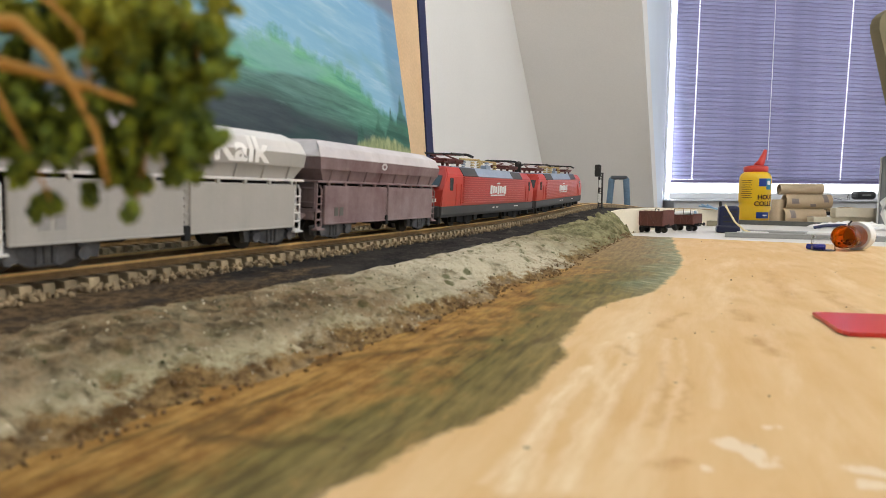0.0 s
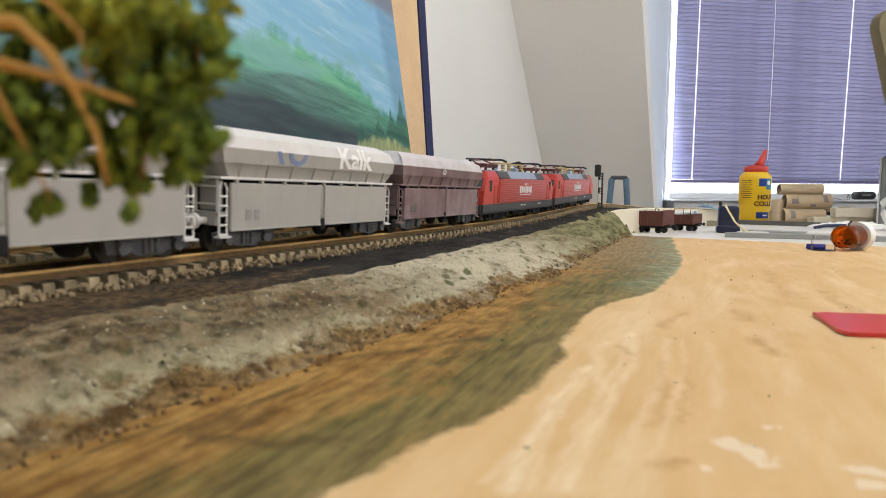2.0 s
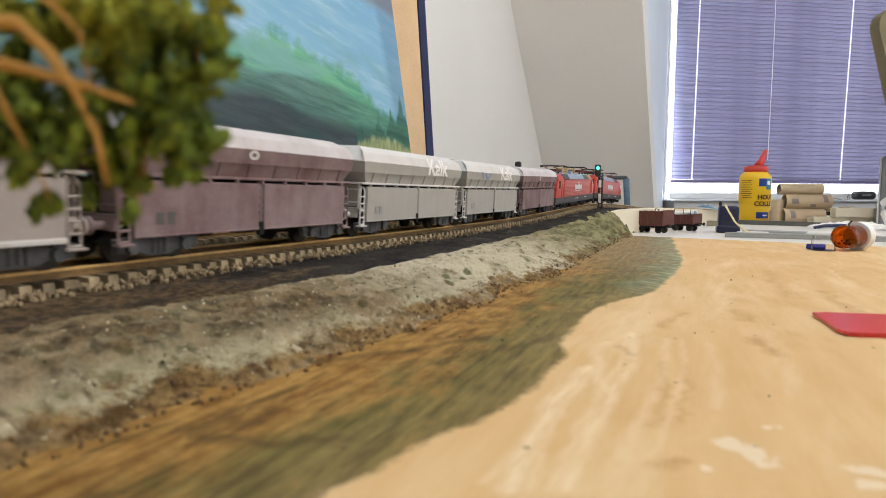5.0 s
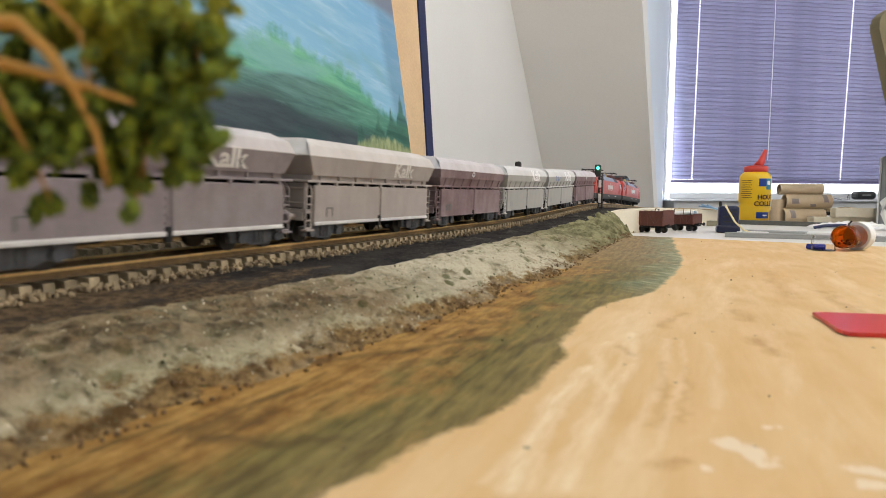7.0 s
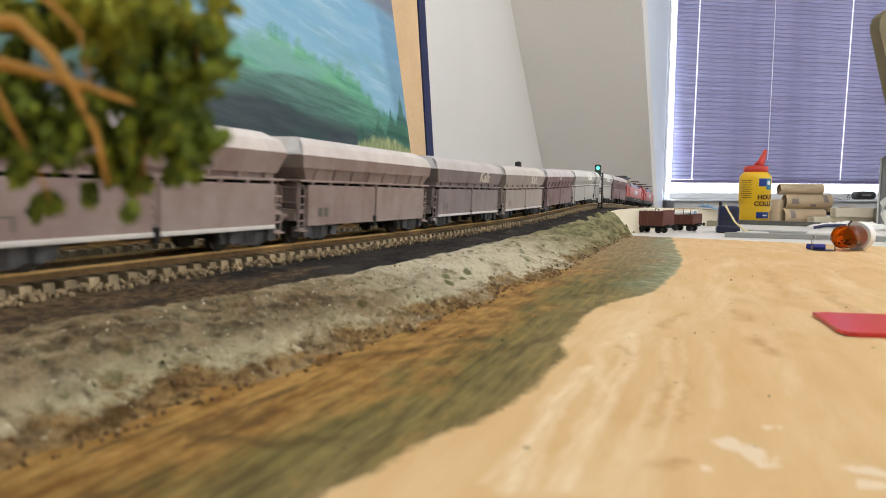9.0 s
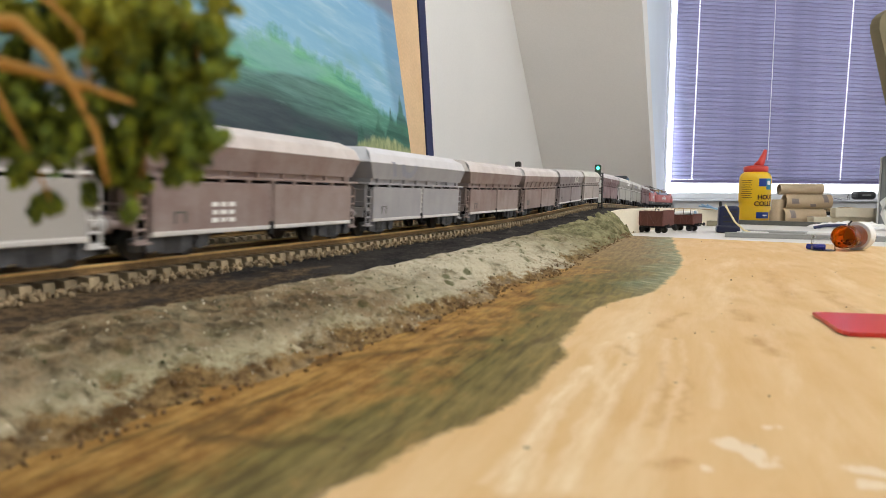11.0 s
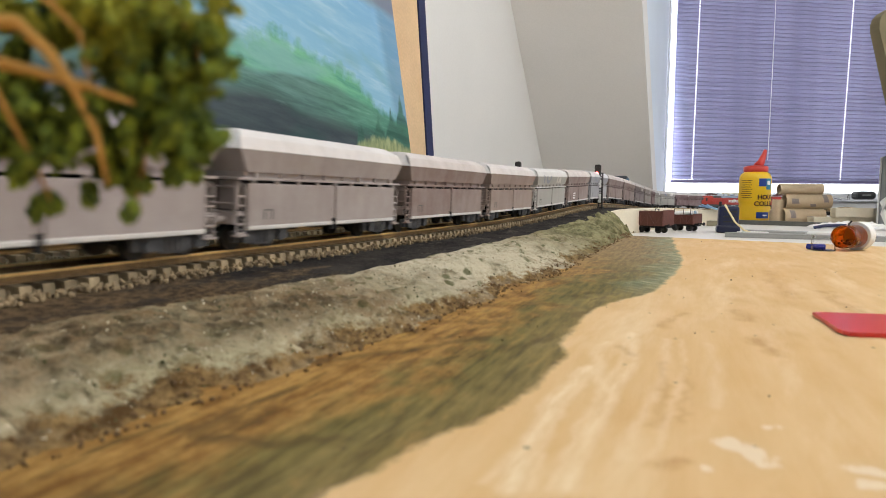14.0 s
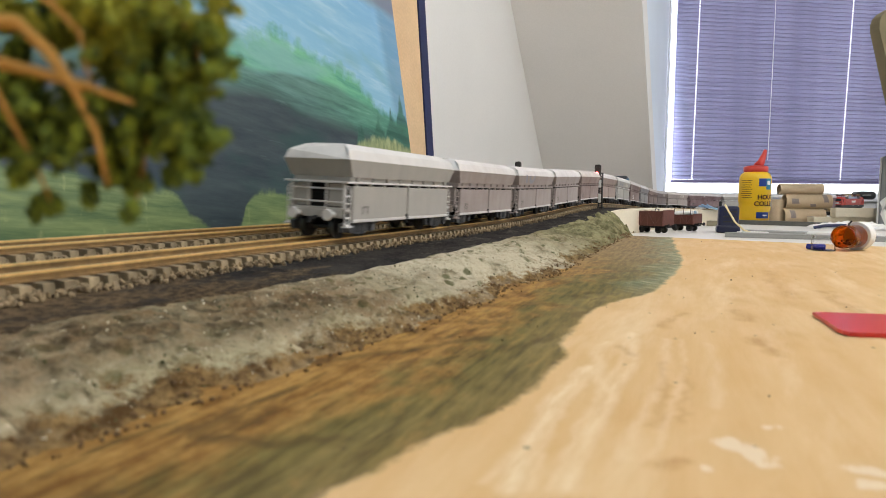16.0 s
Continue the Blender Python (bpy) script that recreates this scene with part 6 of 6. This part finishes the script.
# ---- bars, blocks, cloth and small clutter ----
def bar(name, a, b, width, z0, height, mat, label, category="bar", bevel=0.0006):
    a, b = Vector((*a, 0)), Vector((*b, 0))
    d = b - a
    ob = part(name, box(fresh(), (0, 0, height / 2), (d.length, width, height), bevel), mat)
    ob.matrix_world = Matrix.Translation(((a + b) / 2).xy.to_3d() + UP * z0) @ Euler((0, 0, math.atan2(d.y, d.x))).to_matrix().to_4x4()
    return tagged(ob, label, category)


bar("dark_bar", (0.575, 1.325), (0.80, 1.115), 0.022, -0.0158, 0.0085, MAT_DARKGREY, "dark grey metal bar lying on the table")
bar("grey_ruler", (0.407, 0.872), (0.66, 0.748), 0.020, -0.0158, 0.0065, MAT_GREY, "grey flat metal ruler lying on the table", "ruler")
bar("steel_strip", (0.424, 0.872), (0.458, 0.850), 0.007, -0.0092, 0.0012, MAT_WHITE, "small bright steel strip on the ruler", "strip")
bar("grey_strip", (0.492, 0.985), (0.56, 0.93), 0.030, -0.0158, 0.004, MAT_GREY, "grey metal offcut lying on the table", "strip")
bar("pine_block", (0.775, 1.205), (0.885, 1.190), 0.022, 0.002, 0.0185, MAT_CREAM, "pale pine block lying on its support", "block")
bar("pine_batten", (0.745, 1.228), (0.90, 1.205), 0.030, -0.0158, 0.0175, MAT_CREAM, "cream wooden batten under the pine block", "block")
bar("cream_block", (0.800, 1.432), (0.818, 1.425), 0.022, -0.0158, 0.027, MAT_CREAM, "small cream wooden block beside the bottle", "block")
bar("brown_block", (0.778, 1.44), (0.797, 1.435), 0.02, -0.0158, 0.026, MAT_CARD, "small brown wooden block beside the bottle", "block")
bar("olive_block", (0.525, 1.20), (0.545, 1.185), 0.02, -0.0158, 0.010, material("olive_grey", (0.25, 0.23, 0.16), 0.7), "olive-grey offcut against the edging board", "block")

cloth = thing("crumpled_cloth", pose(0.745, 1.105, -0.0158, 0, 0, -25), "white crumpled plastic bag with a dark blue strap", "bag")
bm = fresh()
n, m2 = 26, 14
grid = [[None] * (m2 + 1) for _ in range(n + 1)]
for i in range(n + 1):
    for j in range(m2 + 1):
        u, w = i / n - 0.5, j / m2 - 0.5
        h = max(0.0, 1 - (2 * u) ** 2) ** 0.6 * max(0.0, 1 - (2 * w) ** 2) ** 0.6
        z = h * (0.011 + 0.007 * noise.noise(Vector((u * 7, w * 5, 2))) + 0.006 * noise.noise(Vector((u * 19, w * 15, 2))))
        grid[i][j] = bm.verts.new((u * 0.14, w * 0.07, max(0.0003, z)))
for i in range(n):
    for j in range(m2):
        bm.faces.new((grid[i][j], grid[i + 1][j], grid[i + 1][j + 1], grid[i][j + 1]))
part("sheet", bm, MAT_WHITE, cloth)
part("strap", tube(fresh(), [(-0.062, -0.034, 0.002), (-0.045, -0.033, 0.006), (-0.02, -0.034, 0.0075), (0.01, -0.034, 0.006)], 0.0028, 8), MAT_NAVY, cloth, "dark blue strap")
paper = bar("white_sheet", (0.49, 0.985), (0.66, 0.92), 0.05, -0.0158, 0.003, MAT_WHITE, "white folded sheet of paper on the table", "paper", 0.0003)

# pill vial with its cap
vial = thing("pill_vial", pose(0.313, 0.468, 0.0) @ Matrix.Scale(0.88, 4), "amber plastic pill vial lying beside its white cap", "vial")
ax = Vector((0.86, 0.51, 0)).normalized()
e = ax.to_track_quat("Z", "Y").to_matrix().to_4x4()
bm = fresh()
lathe(bm, [(0.0098, 0.0), (0.0102, 0.0006), (0.0102, 0.026), (0.0094, 0.026), (0.0094, 0.0008)], 36, cap=False)
bmesh.ops.transform(bm, matrix=Matrix.Translation((-0.004, 0, 0.0125)) @ e, verts=bm.verts)
part("vial_wall", bm, MAT_AMBER, vial, smooth=True)
bm = fresh()
lathe(bm, [(0.0092, 0.0006), (0.0099, 0.0006), (0.0099, 0.0014), (0.0092, 0.0014)], 36)
bmesh.ops.transform(bm, matrix=Matrix.Translation((-0.004, 0, 0.0125)) @ e, verts=bm.verts)
part("vial_base", bm, MAT_AMBER, vial)
bm = fresh()
lathe(bm, [(0.0124, 0.0225), (0.0128, 0.023), (0.0128, 0.031), (0.0122, 0.0315)], 36)
bmesh.ops.transform(bm, matrix=Matrix.Translation((-0.004, 0, 0.0129)) @ e, verts=bm.verts)
part("cap", bm, MAT_WHITE, vial, "white ribbed cap")
bm = fresh()
rnd = random.Random(3)
for i in range(22):
    bmesh.ops.create_icosphere(bm, subdivisions=1, radius=rnd.uniform(0.0008, 0.0018), matrix=Matrix.Translation(Vector((-0.004, 0, 0.0055)) + ax * rnd.uniform(0.003, 0.018) + Vector((rnd.uniform(-0.004, 0.004), rnd.uniform(-0.003, 0.003), rnd.uniform(0, 0.004)))))
part("contents", bm, MAT_INK, vial, "small dark parts inside")
part("tie", tube(fresh(), [(0.001, 0, 0.0226), (0.0015, 0.0005, 0.0245), (0.003, 0.001, 0.0250), (0.0035, 0, 0.0268)], 0.0007, 6), MAT_DARK, vial)
tub = thing("clear_cup", pose(0.299, 0.474, 0.0), "clear plastic cup lid beside the vial", "lid")
bm = fresh()
lathe(bm, [(0.0085, 0.0), (0.0085, 0.012), (0.0080, 0.012), (0.0080, 0.0006)], 24)
part("lid", bm, MAT_CLEAR, tub)
pen = thing("pen_cap", pose(0.298, 0.482, 0.0023, 0, 90, -35), "glossy blue pen cap lying on the board", "pen cap")
bm = fresh()
lathe(bm, [(0.0015, -0.0065), (0.0022, -0.006), (0.0023, 0.006), (0.0018, 0.0068)], 16)
part("cap", bm, material("blue_plastic", (0.02, 0.035, 0.36), 0.25, vary=0.05), pen, smooth=True)
part("clip", box(fresh(), (0.0, -0.0024, 0.001), (0.0012, 0.0008, 0.010), 0.0002), material("blue_plastic_clip", (0.02, 0.03, 0.3), 0.25), pen)

# red plastic plate
red_mat, rnt, rb, rvec, rsep = start("translucent_red_plastic", 0.28)
rb.inputs["Base Color"].default_value = (0.66, 0.045, 0.035, 1)
rb.inputs["Subsurface Weight"].default_value = 0.3
rb.inputs["Subsurface Radius"].default_value = (0.004, 0.0008, 0.0008)
rb.inputs["Specular IOR Level"].default_value = 0.5
relief(rnt, rb, grain_noise(rnt, rvec, 300, 4, 0.6), 0.08, 0.0003)
bm = fresh()
solid(bm, [(0.1308, 0.2113), (0.1253, 0.1935), (0.1222, 0.1842), (0.1216, 0.1808), (0.1226, 0.1790), (0.1255, 0.1783), (0.150, 0.1755), (0.20, 0.171), (0.215, 0.190), (0.205, 0.206), (0.16, 0.2065), (0.1335, 0.2113)], 0.0002, 0.0015)
bmesh.ops.bevel(bm, geom=[ed for ed in bm.edges if abs(ed.verts[0].co.z - ed.verts[1].co.z) < 1e-6], offset=0.0003, segments=2, affect="EDGES")
tagged(part("plastic_scraper", bm, red_mat), "flat translucent red plastic scraper on the plywood", "scraper")

# ---- things by the window and at the table's side ----
case = thing("black_case", Matrix.Translation(at_window(0.90, 0.0295, 0.07)), "small black rounded case on the window sill", "case")
part("shell", box(fresh(), (0, 0, 0.020), (0.085, 0.05, 0.036), 0.012), MAT_DARK, case)
part("band", box(fresh(), (-0.006, -0.027, 0.021), (0.034, 0.006, 0.004), 0.001), MAT_GREY, case, "pale name strip")
wires = thing("wire_tangle", Matrix.Translation(at_window(0.72, 0.0295, 0.06)), "tangle of thin dark and pale wires on the sill", "wires")
rnd = random.Random(8)
for k in range(9):
    pts = [Vector((rnd.uniform(-0.10, 0.12), rnd.uniform(-0.02, 0.02), 0.003 + rnd.uniform(0, 0.03))) for i in range(4)]
    pts.sort(key=lambda q: q.x)
    pts[0].z = pts[-1].z = 0.002
    part("wire", tube(fresh(), pts, 0.0016, 6), MAT_DARK if k % 2 else MAT_WHITE, wires)
cabinet = thing("grey_cabinet", pose(0.845, 1.16, -0.016, 0, 0, -40), "plain grey metal cabinet standing on the table", "cabinet")
part("body", box(fresh(), (0.06, 0.08, 0.068), (0.14, 0.16, 0.135), 0.003), material("grey_enamel", (0.26, 0.27, 0.28), 0.5, vary=0.06), cabinet)
part("edge_trim", box(fresh(), (-0.0105, 0.0005, 0.068), (0.003, 0.004, 0.132), 0.0008), MAT_WHITE, cabinet)
handle = thing("white_bracket", Matrix.Identity(4), "white curved plastic bracket before the grey cabinet", "bracket")
part("arch", tube(fresh(), [(0.758, 1.02, -0.014), (0.750, 1.03, 0.015), (0.747, 1.03, 0.032), (0.755, 1.02, 0.044), (0.775, 1.0, 0.048), (0.85, 0.98, 0.052), (0.87, 0.97, -0.014)], 0.006, 10), MAT_WHITE, handle, smooth=True)
# khaki board that leans into view from the side
shade = thing("lamp_shade", pose(0.912, 1.1, 0.287), "khaki fabric lamp shade on a stand", "lamp")
bm = fresh()
o = [(-0.150, 0.048), (-0.1505, 0.060), (-0.148, 0.070), (-0.140, 0.079), (0.25, 0.30), (0.25, -0.27), (-0.058, -0.27)]
n = len(o)
a = [bm.verts.new((x, -0.012, z)) for x, z in o]
b = [bm.verts.new((x, 0.012, z)) for x, z in o]
for i in range(n):
    bm.faces.new((a[i], a[(i + 1) % n], b[(i + 1) % n], b[i]))
bm.faces.new(a)
bm.faces.new(list(reversed(b)))
part("panel", bm, material("khaki_fabric", (0.20, 0.17, 0.10), 0.9, vary=0.1, scale=30, grain=500), shade)
part("stand", rod(fresh(), (0.18, 0, -0.303), (0.18, 0, -0.25), 0.012), MAT_DARK, shade)


# ---- foreground tree ----
MAT_BARK = material("tan_twig", (0.44, 0.235, 0.05), 0.8, vary=0.2, scale=120)
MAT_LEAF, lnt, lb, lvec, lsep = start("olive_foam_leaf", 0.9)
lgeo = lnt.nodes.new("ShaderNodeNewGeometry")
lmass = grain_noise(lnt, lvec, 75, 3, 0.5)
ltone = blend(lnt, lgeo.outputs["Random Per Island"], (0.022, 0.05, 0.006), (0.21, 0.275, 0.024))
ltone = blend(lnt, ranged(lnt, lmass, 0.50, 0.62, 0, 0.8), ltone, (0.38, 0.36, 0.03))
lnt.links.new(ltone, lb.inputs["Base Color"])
tree = thing("model_tree", Matrix.Identity(4), "model tree with tan branches and olive-green foam foliage", "tree")
# the trunk stands beside the view; its crown hangs into it
DEPTH = 0.068
NEAR = 0.78


def in_view(x, y, d):
    """A place d metres ahead, under the bearing and height that the two numbers give."""
    a, b = (x - 784) / 1070.46, -(y - 441) / 1070.46
    c, s = math.cos(radians(5.0687)), math.sin(radians(5.0687))
    v = Vector((a, c + b * s, -s + b * c))
    return Vector(EYE) + v * (NEAR * d / v.y)


root = Vector((-0.067, 0.039, 0.001))
fork = Vector((-0.061, 0.047, 0.0576))
crest = Vector((-0.0515, 0.0515, 0.0732))
bm = fresh()
tube(bm, [root, Vector((-0.0655, 0.042, 0.03)), fork, crest], [0.0025, 0.0021, 0.0017, 0.0010], 9)
part("trunk", bm, MAT_BARK, tree, smooth=True)
BOUGHS = [
    [fork, in_view(30, 45, DEPTH), in_view(85, 95, DEPTH), in_view(130, 160, DEPTH), in_view(170, 240, DEPTH), in_view(190, 330, DEPTH)],
    [fork, in_view(-20, 110, DEPTH), in_view(60, 130, DEPTH), in_view(150, 155, DEPTH), in_view(235, 185, DEPTH)],
    [crest, in_view(90, 10, DEPTH), in_view(140, 60, DEPTH), in_view(150, 120, DEPTH), in_view(175, 180, 0.072)],
    [crest, in_view(60, -40, 0.072), in_view(200, -30, 0.074), in_view(310, 20, 0.076), in_view(350, 90, 0.076), in_view(340, 260, 0.076)],
    [fork, in_view(-60, 60, 0.067), in_view(10, 200, 0.067), in_view(60, 290, 0.070), in_view(90, 360, 0.070)],
    [crest, in_view(150, -10, 0.074), in_view(250, 60, 0.076), in_view(270, 200, 0.076), in_view(240, 370, 0.072)],
]
for k, pts in enumerate(BOUGHS):
    n = len(pts)
    r0 = 0.00080 if k < 2 else 0.00040
    part("limb", tube(fresh(), pts, [r0 * (1 - 0.75 * i / (n - 1)) for i in range(n)], 8), MAT_BARK, tree, smooth=True)
rnd = random.Random(11)
CLUMPS = [(40, 20, 60, 34), (140, 10, 70, 36), (250, 20, 80, 44), (345, 60, 60, 38), (320, 150, 60, 40), (300, 230, 52, 40), (350, 250, 30, 26), (325, 310, 30, 26), (220, 130, 60, 30), (60, 210, 70, 34), (20, 160, 40, 30), (130, 240, 60, 34), (200, 290, 40, 22), (50, 270, 50, 22), (230, 235, 40, 26), (232, 375, 14, 14), (90, 360, 26, 10), (160, 350, 10, 12), (20, 80, 40, 20), (200, 60, 50, 30), (385, 110, 22, 18), (395, 245, 14, 10), (110, 60, 40, 12), (30, 320, 24, 10), (250, 330, 16, 14), (10, 240, 40, 26), (300, 60, 40, 34)]
verts, faces = [], []
for cx, cy, spread, many in CLUMPS:
    hubs = [(rnd.gauss(0, 0.45), rnd.gauss(0, 0.45), rnd.uniform(0.070, 0.084), rnd.uniform(0.10, 0.30)) for _ in range(max(3, many // 3))]
    for i in range(int(many * 12)):
        hx, hy, hd, hs = rnd.choice(hubs)
        p = in_view(cx + spread * (hx + rnd.gauss(0, hs)), cy + spread * (hy + rnd.gauss(0, hs * 1.2)), hd + rnd.gauss(0, 0.0015))
        s = rnd.uniform(0.00025, 0.0008)
        q = Euler((rnd.uniform(0, 6.3), rnd.uniform(0, 6.3), rnd.uniform(0, 6.3))).to_matrix()
        k = len(verts)
        for v in ((-1, -0.6, 0.1), (1, -0.5, -0.1), (0.8, 0.7, 0.15), (-0.7, 0.6, -0.2), (0.1, 0.0, 0.9)):
            verts.append(p + q @ Vector(v) * s)
        faces += [[k, k + 1, k + 2, k + 3], [k, k + 1, k + 4], [k + 1, k + 2, k + 4], [k + 2, k + 3, k + 4], [k + 3, k, k + 4]]
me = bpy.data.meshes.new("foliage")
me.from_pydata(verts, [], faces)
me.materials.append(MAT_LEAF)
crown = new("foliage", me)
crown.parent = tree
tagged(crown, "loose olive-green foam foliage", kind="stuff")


# ---- what moves ----
def motions():
    times = [0.5 * i for i in range(33)]
    for i, w in enumerate(wagons):
        walk(w, [(t, vehicle_pose(j - (i + 0.5) * WAGON_LENGTH, 0.0455)) for t, j in zip(times, JOINT)])
    for i, e in enumerate(engines):
        walk(e, [(t, vehicle_pose(j + (i + 0.5) * ENGINE_LENGTH, 0.057)) for t, j in zip(times, JOINT)])
    # the signal's lenses turn their lit side out: yellow, then green, then red
    shown = {"green_lamp": [(2.75, 12.95)], "yellow_lamp": [(0.99, 1.86)], "red_lamp": [(12.97, 99)]}
    for lamp, (x, y, z) in signal_discs:
        rows = [(0.0, 170)]
        for a, b in shown[lamp.name]:
            rows += [(a - 0.1, 170), (a - 0.05, 85), (a, 0)]
            if b < 16:
                rows += [(b, 0), (b + 0.05, 85), (b + 0.1, 170)]
        rows.append((16.0, rows[-1][1]))
        walk(lamp, [(t, pose(x, y, z, 0, 0, a)) for t, a in rows])


motions()
